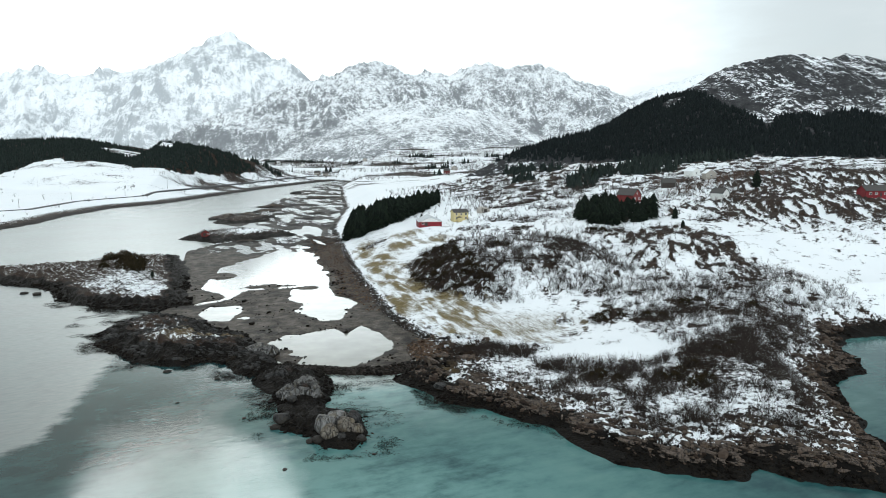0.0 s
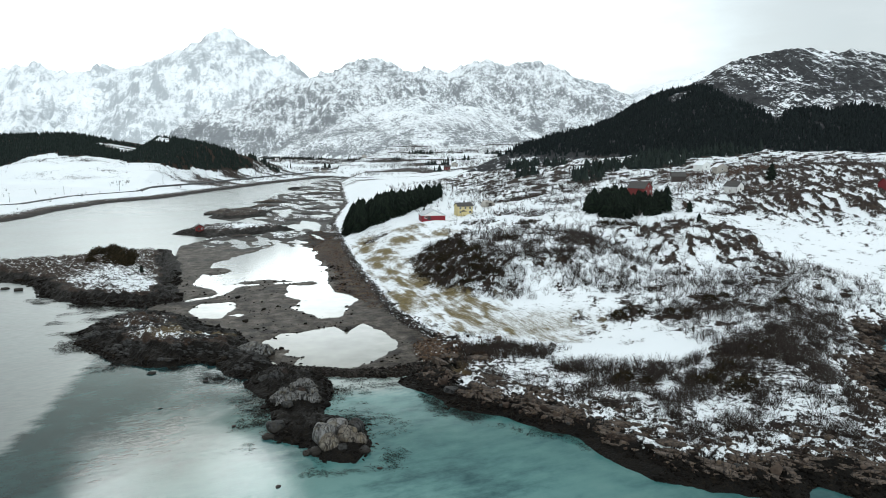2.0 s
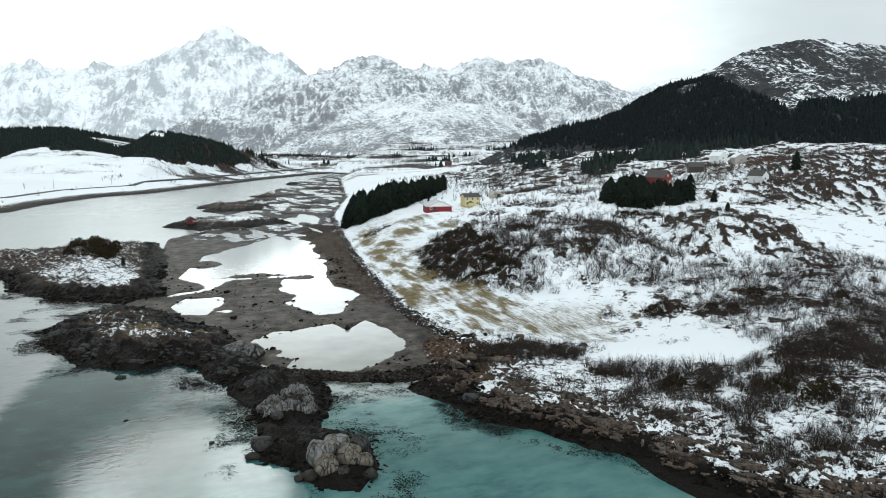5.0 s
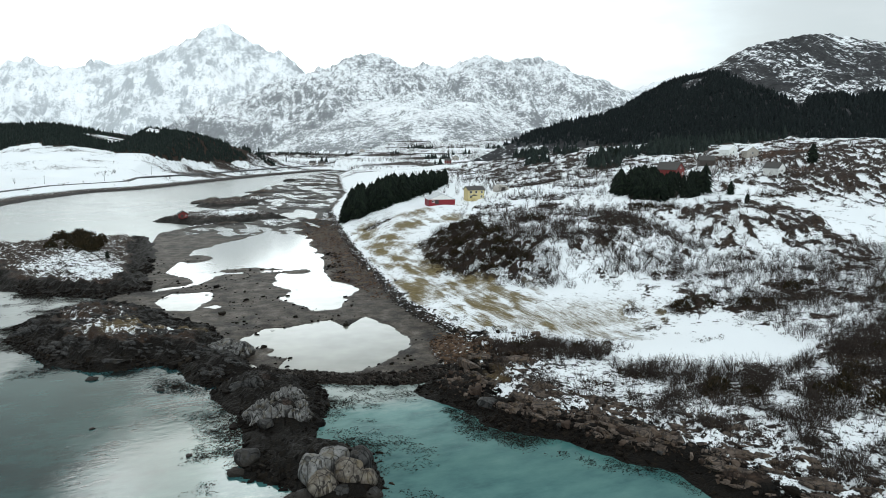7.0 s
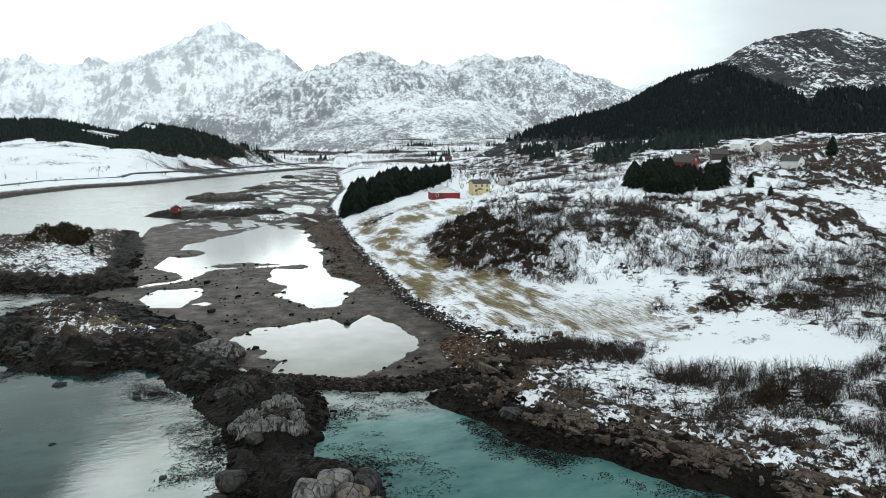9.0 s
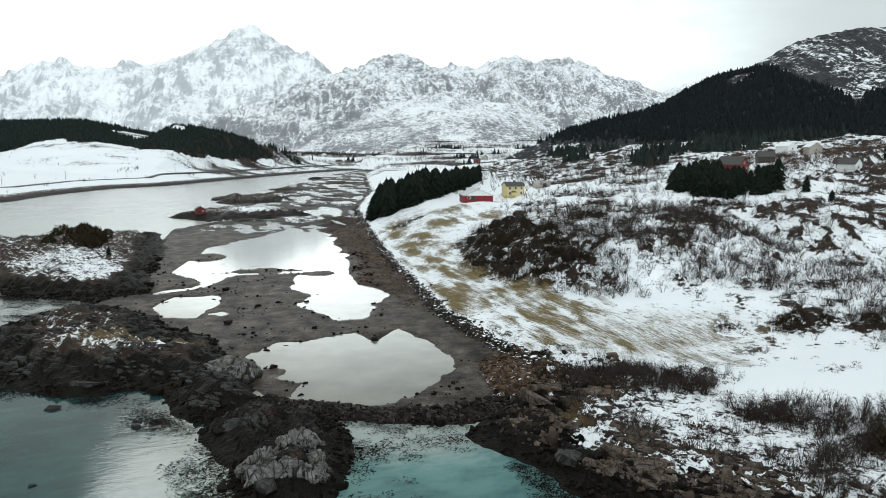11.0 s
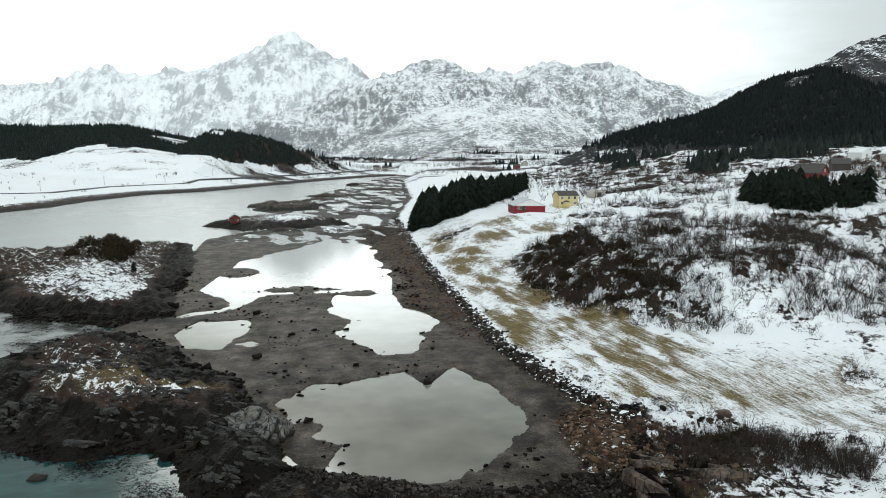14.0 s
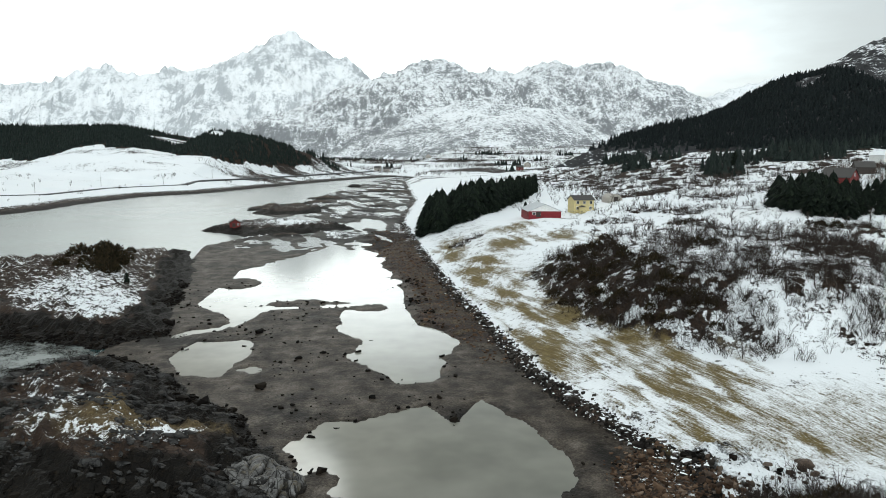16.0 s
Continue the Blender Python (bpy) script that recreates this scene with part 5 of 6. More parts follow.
def scatter_mesh(protos, xs, ys, scale, zoff=0.0, turn=None, tilt=0.0, zs=None):
    """Many turned and scaled copies of small meshes, joined into one set of arrays."""
    if zs is None:
        zs, _, _ = land(np.array(xs), np.array(ys))
    VV, FF, base = [], [], 0
    for i, (x, y, z) in enumerate(zip(xs, ys, zs)):
        V, F = protos[rng.randint(len(protos))]
        a, s = rng.uniform(0, 6.283) if turn is None else rng.normal(turn, 0.28), scale[i] if hasattr(scale, "__len__") else scale
        c, sn = math.cos(a), math.sin(a)
        W = np.empty_like(V)
        sx, sy, sz = s * rng.uniform(0.8, 1.25), s * rng.uniform(0.8, 1.25), s * rng.uniform(0.8, 1.2)
        W[:, 0] = (V[:, 0] * sx * c - V[:, 1] * sy * sn) + x
        W[:, 1] = (V[:, 0] * sx * sn + V[:, 1] * sy * c) + y
        W[:, 2] = V[:, 2] * sz + z + zoff * s
        if tilt:
            W[:, 0] += (W[:, 2] - z) * rng.normal(0, tilt)
        VV.append(W)
        FF.append(F + base)
        base += len(V)
    return np.concatenate(VV), np.concatenate(FF)


def stuff(name, protos, xs, ys, scale, mat, label, category, zoff=0.0, tilt=0.0, turn=None):
    V, F = scatter_mesh(protos, xs, ys, scale, zoff, turn, tilt)
    return tagged(new(name, np_mesh(name, V, F, mat, smooth_shade=False)), label, category, kind="stuff")


def sample(n, x0, x1, y0, y1, keep):
    """n plan points in a box, kept with the chance that keep(x, y, z, cov) gives."""
    ox, oy = [], []
    tries = 0
    while len(ox) < n and tries < 40:
        tries += 1
        x, y = rng.uniform(x0, x1, 4 * n), rng.uniform(y0, y1, 4 * n)
        z, cov, kind = land(x, y)
        k = rng.uniform(0, 1, len(x)) < keep(x, y, z, cov, kind)
        ox += list(x[k])
        oy += list(y[k])
    return np.array(ox[:n]), np.array(oy[:n])


# ---- spruces ----
def spruce(seed, h, rad):
    t = empty("spruce", Matrix(), "dense dark green spruce in a plantation on snow", "tree", "spruces of the plantations")
    V, F = [], []
    tube_rows((0, 0, -0.6), (0, 0, h * 0.9), 0.022 * h, 0.004 * h, V, F, 6)
    attach("trunk", np_mesh("trunk", V, F, M_BARK), t)
    V, F = spruce_crown(seed, h, rad, 12, 14)
    attach("crown", np_mesh("crown", V, F, M_NEEDLE, smooth_shade=False), t)
    return t


SPRUCES = [spruce(3, 9.4, 2.9), spruce(4, 10.2, 3.1), spruce(5, 9.0, 2.8)]
WOOD_A = [(31, 441), (40, 433), (54, 436), (66, 447), (72, 462), (88, 488), (112, 545), (102, 556), (80, 520), (60, 492), (38, 474), (30, 456)]
WOOD_B = [(133, 348), (138, 337), (155, 333), (172, 340), (180, 358), (166, 380), (148, 380), (137, 364)]
spots = []
for poly, gap in ((WOOD_A, 3.9), (WOOD_B, 3.3)):
    xs = np.arange(min(p[0] for p in poly), max(p[0] for p in poly), gap)
    ys = np.arange(min(p[1] for p in poly), max(p[1] for p in poly), gap * (1.5 if poly is WOOD_A else 1.25))
    gx, gy = (g.ravel() for g in np.meshgrid(xs, ys))
    gx, gy = gx + rng.normal(0, 1.0, gx.size), gy + rng.normal(0, 1.3, gy.size)
    ok = inside_by(gx, gy, poly) > 0
    gz, _, _ = land(gx[ok], gy[ok])
    spots += [(x, y, z, poly is WOOD_A) for x, y, z in zip(gx[ok], gy[ok], gz)]
for i, (x, y, z, first) in enumerate(spots[:330]):
    x = x if first else x + 13
    low = 0.62 if not first and abs((x - 0.6) / (y - 45) - 0.58) < 0.035 else 1.0
    m = pose(x, y, z, rng.normal(0, 2), rng.normal(0, 2), rng.uniform(0, 360)) @ Matrix.Scale(((1.5 if y < 485 else 1.15) if first else 1.1) * low * (rng.uniform(0.68, 1.18) if first else rng.uniform(0.68, 1.28)), 4)
    if i < len(SPRUCES):
        SPRUCES[i].matrix_world = m
    else:
        c = copy_thing(SPRUCES[i % 3], m)
        c.matrix_world = m
for x, y, s in ((196, 340, 0.62), (181, 308, 0.42), (-62, 331, 0.3), (-84, 392, 0.35), (78, 437, 0.5), (81, 430, 0.45), (250, 560, 1.0), (284, 394, 1.1)):
    m = pose(x, y, ground_z(x, y), 0, 0, rng.uniform(0, 360)) @ Matrix.Scale(s, 4)
    c = copy_thing(SPRUCES[1], m)
    c.matrix_world = m
    tagged(c, "single dark spruce standing alone in the snow", "tree")

def far_spruce(seed):
    """A ragged three-tier spruce for woods seen from afar."""
    r = np.random.RandomState(seed)
    V, F = [], []
    for z0, z1, rad_, k in ((0.0, 0.5, 0.34, 8), (0.28, 0.78, 0.25, 7), (0.55, 1.05, 0.15, 6)):
        b = len(V)
        V.append((r.normal(0, 0.01), r.normal(0, 0.01), z1))
        for i in range(k):
            a = 6.283 * (i + r.uniform(-0.25, 0.25)) / k
            q = rad_ * r.uniform(0.65, 1.25)
            V.append((q * math.cos(a), q * math.sin(a), z0 + r.uniform(-0.06, 0.08)))
        F += [(b, b + 1 + i, b + 1 + (i + 1) % k) for i in range(k)]
    return np.array(V), np.array(F)


FAR_SPRUCE = [far_spruce(s) for s in (21, 22, 23, 24, 25)]


fx, fy = sample(16000, 210, 1000, 520, 900, lambda x, y, z, c, k: wooded(x, y, z, k))
stuff("hill_spruce_wood", FAR_SPRUCE, fx, fy, rng.uniform(4.2, 7.2, len(fx)), M_NEEDLE_HILL_HAZE, "dark spruce forest covering the lower hillside", "forest", -0.08)


lx, ly = sample(9500, -620, -20, 740, 1240, lambda x, y, z, c, k: wooded(x, y, z, k))
stuff("ridge_spruce_wood", FAR_SPRUCE, lx, ly, rng.uniform(4.5, 7.8, len(lx)), M_NEEDLE_FAR_HAZE, "dark spruce forest along the low ridge across the fjord", "forest", -0.08)


def forest_valley(x, y, z, cov, kind):
    q = np.zeros(x.shape)
    for cx, cy, rx, ry in ((270, 1345, 20, 10), (292, 1352, 12, 8), (327, 1440, 9, 8), (361, 1455, 11, 8), (-42, 2180, 45, 20), (10, 2230, 30, 14), (-66, 1285, 16, 14), (-40, 1285, 15, 12), (-7, 1345, 6, 6), (70, 1490, 8, 6), (98, 1445, 7, 6), (467, 1620, 18, 10), (495, 1490, 26, 12), (60, 2100, 40, 10), (150, 1700, 16, 6), (218, 1490, 14, 6), (303, 1690, 30, 8), (180, 1900, 40, 8), (520, 1350, 20, 10), (250, 1205, 8, 6)):
        q = np.maximum(q, smooth(1.2 - np.hypot((x - cx) / rx, (y - cy) / ry), 0, 0.4))
    return q * (kind == 0)


vx, vy = sample(420, -150, 620, 1100, 2300, forest_valley)
stuff("valley_spruces", FAR_SPRUCE, vx, vy, rng.uniform(6, 11, len(vx)), M_NEEDLE_FAR_HAZE, "scattered dark spruces in the snowy valley", "tree")
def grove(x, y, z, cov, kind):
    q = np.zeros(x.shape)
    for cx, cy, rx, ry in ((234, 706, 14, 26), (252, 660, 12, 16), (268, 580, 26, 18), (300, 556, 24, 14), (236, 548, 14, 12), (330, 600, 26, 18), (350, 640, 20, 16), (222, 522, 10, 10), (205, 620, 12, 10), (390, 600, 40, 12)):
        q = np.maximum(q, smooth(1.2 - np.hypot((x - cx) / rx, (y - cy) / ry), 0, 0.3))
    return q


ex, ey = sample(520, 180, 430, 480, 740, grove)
stuff("hillfoot_spruces", FAR_SPRUCE, ex, ey, rng.uniform(5, 10, len(ex)), M_NEEDLE_FAR_HAZE, "dark spruce groves at the foot of the hill", "tree", -0.05)

# ---- bare bushes, birches, junipers ----
BUSHES = [bare_bush(s, 2.0, 22, 1.35, 0.026, 7) for s in (31, 32, 33, 34)]
TALLER = [bare_bush(s, 3.3, 20, 1.6, 0.034, 8) for s in (41, 42, 43)]


def knoll_keep(x, y, z, cov, kind):
    return smooth(inside_by(x, y, KNOLL), -4, 3) * np.clip(0.6 + 1.3 * fbm(x, y, 13, 3, 161), 0, 1) * (1 - 0.65 * smooth(y, 278, 312) * (x > 64))


def front_keep(x, y, z, cov, kind):
    s = inside_by(x, y, MAIN)
    return smooth(s, 7, 14) * smooth(inside_by(x, y, BRUSH), -1, 3) * (z > 1.8) * np.clip(0.15 + 2.2 * fbm(x, y, 7, 3, 163), 0.02, 1)


def head_keep(x, y, z, cov, kind):
    s = inside_by(x, y, MAIN)
    return smooth(s, 8, 16) * (z > 2.4) * smooth(x, 98, 108) * np.clip(0.75 + 1.0 * fbm(x, y, 15, 3, 167), 0.1, 1) * (1 - smooth(y, 230, 250))


def bush_things(name, protos, pts, mat, label, category, group, lo, hi):
    meshes = [np_mesh(name + "_twigs", V, F, mat, smooth_shade=False) for V, F in protos]
    z, _, _ = land(pts[0], pts[1])
    for i, (x, y, zz) in enumerate(zip(pts[0], pts[1], z)):
        ob = new(name, meshes[i % len(meshes)])
        ob.matrix_world = pose(x, y, zz - 0.05, rng.normal(0, 5), rng.normal(0, 5), rng.uniform(0, 360)) @ Matrix.Scale(rng.uniform(lo, hi), 4)
        tagged(ob, label, category, group)


def clump_keep(x, y, z, cov, kind):
    q = np.zeros(x.shape)
    for cx, cy, rx, ry, share in CLUMPS:
        q = np.maximum(q, share * smooth(1.3 - np.hypot((x - cx) / rx, (y - cy) / ry), 0, 0.6))
    return np.clip(q, 0, 1)


def slope_keep(x, y, z, cov, kind):
    """Thin scatter of shrubs over the snowy slopes."""
    white = bump_at(x, y, 92, 190, 16, 18) + 1.2 * bump_at(x, y, 206, 262, 22, 50) + bump_at(x, y, 62, 222, 22, 14) + bump_at(x, y, 215, 300, 26, 40)
    return np.clip(-0.4 + 3.0 * fbm(x, y, 11, 3, 227), 0, 1) * (z > 2.2) * (kind == 0) * (white < 0.45) * (cov["grass"] < 0.25)


FRONT = sample(70, 34, 132, 112, 205, front_keep)
bush_things("bare_bush", BUSHES, FRONT, M_TWIG, "leafless grey-brown bush in patchy snow above the shore", "bush", "bare bushes above the shore", 0.8, 1.7)
EDGE = sample(72, 40, 104, 166, 208, lambda x, y, z, c, k: smooth(inside_by(x, y, BRUSH), 0.5, 2) * (1 - smooth(inside_by(x, y, BRUSH), 5, 10)) * (z > 1.5) * np.clip(0.55 + 1.2 * fbm(x, y, 9, 3, 251), 0.1, 1))
bush_things("bare_bush", TALLER, EDGE, M_TWIG, "tall leafless bush at the edge of the snowy field", "bush", "bare bushes along the field edge", 0.7, 1.2)
KB = sample(90, 48, 126, 240, 338, knoll_keep)
bush_things("bare_bush", BUSHES + TALLER + TALLER, KB, M_TWIG, "leafless dark bush on the snowy knoll", "bush", "bare bushes on the knoll", 0.8, 1.5)
HB = sample(50, 96, 180, 125, 246, head_keep)
bush_things("bare_bush", BUSHES + TALLER, HB, M_TWIG, "leafless bush on the rocky headland", "bush", "bare bushes on the headland", 0.8, 1.5)
FX = [np.concatenate(v) for v in zip(sample(2300, 34, 150, 112, 208, front_keep), sample(1550, 48, 136, 238, 338, knoll_keep), sample(420, 56, 132, 236, 264, lambda x, y, z, c, k: np.clip(0.2 + 1.6 * fbm(x, y, 6, 3, 243), 0, 1) * (inside_by(x, y, KNOLL) > -7)), sample(2200, 92, 185, 125, 246, head_keep), sample(2200, 34, 230, 140, 490, clump_keep), sample(800, 74, 260, 190, 480, slope_keep), sample(420, 84, 175, 236, 345, lambda x, y, z, c, k: np.clip(0.1 + 1.9 * fbm(x, y, 9, 3, 239), 0, 1)), sample(420, 41, 74, 182, 207, lambda x, y, z, c, k: smooth(inside_by(x, y, BRUSH), 0, 2) * clump_keep(x, y, z, c, k)))]
THIN = [bare_bush(s, 1.75, 6, 1.15, 0.027, 7) for s in (35, 36, 37, 38, 39)]
stuff("bush_thicket", THIN, FX[0], FX[1], rng.uniform(0.7, 1.7, len(FX[0])), M_TWIG, "dense thicket of low leafless bushes", "bush", 0.0)

tx, ty = [np.concatenate(v) for v in zip(sample(90, 48, 130, 240, 320, knoll_keep), sample(50, 40, 132, 120, 200, front_keep), sample(40, 96, 180, 130, 246, head_keep))]
stuff("tall_bush_thicket", TALLER, tx, ty, rng.uniform(0.6, 1.1, len(tx)), M_TWIG, "taller leafless bushes standing out of the thicket", "bush")
HEAP = [leaf_clump(s, 130, 1.2, 0.7, 0.26) for s in (74, 75, 76, 77)]
qx, qy = sample(650, 34, 230, 140, 490, lambda x, y, z, c, k: clump_keep(x, y, z, c, k) * (z > 1.5) * (0.4 + 0.6 * (fbm(x, y, 5, 2, 229) > 0.0)))
stuff("scrub_heaps", HEAP, qx, qy, rng.uniform(0.6, 1.35, len(qx)), M_HEATH, "dense dark brown scrub and heather heaps in the snow", "scrub", -0.1)


def birch_keep(x, y, z, cov, kind):
    return np.clip(0.1 + 1.6 * fbm(x, y, 40, 3, 171), 0, 1) * (kind == 0) * (z > 3) * (inside_by(x, y, WOOD_A) < 0)


TREES = [bare_tree(s, 5.0) for s in (51, 52, 53, 54)]
TREE_MESH = [(np_mesh("trunk", a, b, M_BARK), np_mesh("crown", c, d, M_TWIG, smooth_shade=False)) for a, b, c, d in TREES]


def birches(pts, label, group, lo, hi):
    z, _, _ = land(pts[0], pts[1])
    for i, (x, y, zz) in enumerate(zip(pts[0], pts[1], z)):
        t = empty("bare_birch", pose(x, y, zz, 0, 0, rng.uniform(0, 360)) @ Matrix.Scale(rng.uniform(lo, hi), 4), label, "tree", group)
        a, b = TREE_MESH[i % 4]
        attach("trunk", a, t)
        attach("crown", b, t)


birches(sample(150, 58, 134, 240, 335, lambda x, y, z, c, k: smooth(inside_by(x, y, KNOLL), -6, 2) * (x > 64) * 0.7), "small leafless birch on the snowy knoll", "birches on the knoll", 0.65, 1.15)
birches(sample(45, 100, 172, 245, 335, lambda x, y, z, c, k: np.clip(0.1 + 1.6 * fbm(x, y, 14, 3, 241), 0, 1)), "small leafless birch on the rocky snow slope", "birches beside the knoll", 0.6, 1.1)
birches(sample(26, 50, 125, 150, 205, front_keep), "small leafless birch above the shore", "birches above the shore", 0.4, 0.75)
birches(sample(110, 110, 300, 330, 520, birch_keep), "leafless birch on the snowy slope", "birches on the slope", 0.7, 1.3)
bx, by = sample(2500, 90, 430, 380, 740, lambda x, y, z, c, k: np.maximum(birch_keep(x, y, z, c, k) * 0.5, bump_at(x, y, 195, 560, 75, 120) * (fbm(x, y, 26, 3, 233) > -0.12) * (k == 0)))
LIGHT = []
for sd_ in (61, 62, 63):
    LIGHT.append(bare_bush(sd_, 5.0, 5, 2.4, 0.07, 4))
FULL = [bare_bush(sd_, 4.2, 7, 2.0, 0.062, 5) for sd_ in (64, 65, 66)]
stuff("birch_wood", FULL, bx, by, rng.uniform(0.6, 1.2, len(bx)), M_TWIG, "leafless birch wood on the snowy slope", "forest")
bx, by = sample(4300, -60, 900, 1150, 2350, lambda x, y, z, c, k: (fbm(x * 0.45, y, 75, 4, 173) > 0.04) * (z > 4) * (k == 0) * 1.0)
stuff("valley_birch_wood", LIGHT, bx, by, rng.uniform(1.1, 2.1, len(bx)), M_TWIG, "leafless birch scrub in the far valley", "forest")
SHORE_GROUPS = [(-196, 905, 9, 12), (-208, 900, 5, 8), (-330, 880, 8, 14), (-160, 985, 22, 10), (-120, 1000, 18, 10), (-76, 1120, 22, 40), (-44, 1190, 26, 40), (-226, 730, 8, 8), (-214, 800, 6, 16), (-300, 760, 6, 10), (-170, 860, 4, 5), (-140, 930, 4, 6)]
bx, by = sample(420, -360, -10, 600, 1250, lambda x, y, z, c, k: np.clip(sum(smooth(1.25 - np.hypot((x - cx) / rx, (y - cy) / ry), 0, 0.5) for cx, cy, rx, ry in SHORE_GROUPS) + 0.012, 0, 1) * (z > 1.5))
stuff("shore_birches", FULL, bx, by, rng.uniform(0.5, 1.1, len(bx)), M_TWIG, "leafless bushes on the snowy slope across the fjord", "bush")
rx_, ry_ = sample(330, 225, 350, 355, 500, lambda x, y, z, c, k: np.clip(bump_at(x, y, 248, 420, 9, 7) + bump_at(x, y, 280, 438, 26, 8) + bump_at(x, y, 318, 455, 26, 8) + 0.8 * bump_at(x, y, 258, 378, 14, 6) + bump_at(x, y, 268, 470, 20, 8), 0, 1))
stuff("red_alder_thicket", FULL, rx_, ry_, rng.uniform(0.7, 1.2, len(rx_)), M_REDTWIG, "reddish leafless alder thicket by the farm", "bush")

JUN = [leaf_clump(s, 420, 1.5, 1.5, 0.34) for s in (71, 72, 73)]
JX = sample(85, 47, 70, 252, 318, lambda x, y, z, c, k: smooth(inside_by(x, y, KNOLL), -1, 4))
bush_things("juniper", JUN, JX, M_JUNIPER, "dense dark olive juniper bush on the knoll", "bush", "junipers on the knoll", 0.6, 1.3)
jl = np.array([(95, 214), (99, 217), (102, 213), (108, 208), (112, 205), (83, 155), (86, 154), (89, 157), (92, 150), (89, 149), (71, 165), (75, 161), (73, 167), (124, 212), (130, 214), (141, 201), (84, 292), (87, 290), (128, 300), (133, 292), (118, 366), (122, 369), (146, 331), (150, 329), (158, 326), (94, 160), (106, 168), (112, 170), (60, 195), (48, 197), (53, 199)], float)
bush_things("juniper", JUN, (jl[:, 0], jl[:, 1]), M_JUNIPER, "dark brown-green juniper bush in the snow", "bush", "junipers near the shore", 0.8, 1.6)
ib = sample(30, -90, -60, 340, 396, lambda x, y, z, c, k: smooth(z, 3.5, 5.0) * np.clip(bump_at(x, y, -76, 362, 9, 16) + 0.25, 0, 1))
bush_things("juniper", JUN, ib, M_JUNIPER, "dark evergreen bush on the top of the islet", "bush", "bushes on the islet", 1.1, 2.3)

# ---- low heather and tufts ----
TUFT = [leaf_clump(s, 16, 0.55, 0.22, 0.17) for s in (81, 82, 83, 84)]


def heath_keep(x, y, z, cov, kind):
    return np.clip(cov["heath"] * 1.1 - 0.1, 0, 1) * (z > 1.8) * np.clip(0.55 + 0.9 * fbm(x, y, 8, 3, 181), 0, 1)


hx, hy = sample(12500, 34, 220, 108, 400, heath_keep)
stuff("heather", TUFT, hx, hy, rng.uniform(0.5, 1.5, len(hx)), M_HEATH, "dark heather and grass tufts poking through snow", "heather")
hx, hy = sample(900, -150, -15, 200, 420, lambda x, y, z, c, k: (c["heath"] > 0.5) * (z > 3.0) * 0.6)
stuff("islet_heather", TUFT, hx, hy, rng.uniform(0.6, 1.5, len(hx)), M_HEATH, "dark heather tufts on the islets", "heather")

# ---- shore stones ----
STONES = [stone(s) for s in range(91, 99)]


def shore_keep(x, y, z, cov, kind):
    s = inside_by(x, y, MAIN)
    return (z > 0.3) * (z < 4.5) * (s < 15) * (s > -5) * np.clip(0.5 + 0.9 * fbm(x, y, 9, 3, 191), 0, 1) * (1 - smooth(z, 1.2, 4.5) * 0.8)


def slab(seed):
    """A flat, sharp-edged ledge of layered rock, tilted seaward."""
    V, F = stone(seed, 1)
    V = V * np.array((1.9, 0.75, 0.62))
    V[:, 2] += 0.28 * V[:, 1]
    return V, F


SLABS = [slab(s) for s in range(401, 409)]
kx, ky = sample(2300, 34, 170, 100, 200, lambda x, y, z, c, k: shore_keep(x, y, z, c, k) * smooth(z, 1.2, 2.0))
stuff("rock_ledges", SLABS, kx, ky, np.exp(rng.normal(-0.75, 0.45, len(kx))), M_LEDGE, "layered reddish brown rock ledges along the shore", "rock", 0.0, 0.0, -0.75)
kx, ky = sample(2600, 20, 170, 100, 212, lambda x, y, z, c, k: shore_keep(x, y, z, c, k) * smooth(z, 0.8, 1.5))
stuff("shore_stones", STONES, kx, ky, np.exp(rng.normal(-1.45, 0.55, len(kx))), M_STONE, "loose grey-brown stones along the rocky shore", "stones", 0.1)


def weed_keep(x, y, z, cov, kind):
    return (z > -0.35) * (z < 1.3) * np.clip(cov["weed"] * 1.2, 0, 1) * (1 - 0.9 * cov["mud"]) * np.clip(0.45 + 1.0 * fbm(x, y, 10, 3, 193), 0, 1)


kx, ky = sample(5200, -130, 20, 140, 345, weed_keep)
stuff("weed_covered_stones", STONES, kx, ky, np.exp(rng.normal(-1.4, 0.5, len(kx))), M_WEEDROCK, "black seaweed-covered stones around the islets", "stones", 0.05)
kx, ky = sample(1000, -66, 0, 190, 268, lambda x, y, z, c, k: (z > 1.0) * np.clip(0.3 + 1.2 * fbm(x, y, 8, 3, 195), 0, 1))
stuff("islet_ledges", SLABS, kx, ky, np.exp(rng.normal(-0.95, 0.45, len(kx))), M_ROCK_DARK, "dark broken rock ledges on the near islet", "rock", -0.05, 0.0, -0.5)
kx, ky = sample(4200, 20, 170, 100, 215, lambda x, y, z, c, k: weed_keep(x, y, z - 0.5, c, k))
stuff("weed_covered_stones", STONES, kx, ky, np.exp(rng.normal(-1.4, 0.5, len(kx))), M_WEEDROCK, "black seaweed-covered stones at the waterline", "stones", 0.05)
kx, ky = sample(260, -55, 34, 195, 330, lambda x, y, z, c, k: (c["mud"] > 0.5) * (z > -0.2) * np.clip(0.1 + 1.2 * fbm(x, y, 14, 3, 197), 0, 1))
stuff("mudflat_stones", STONES, kx, ky, np.exp(rng.normal(-2.9, 0.4, len(kx))), M_STONE_DARK, "dark stones and weed scattered over the mud flat", "stones", 0.02)
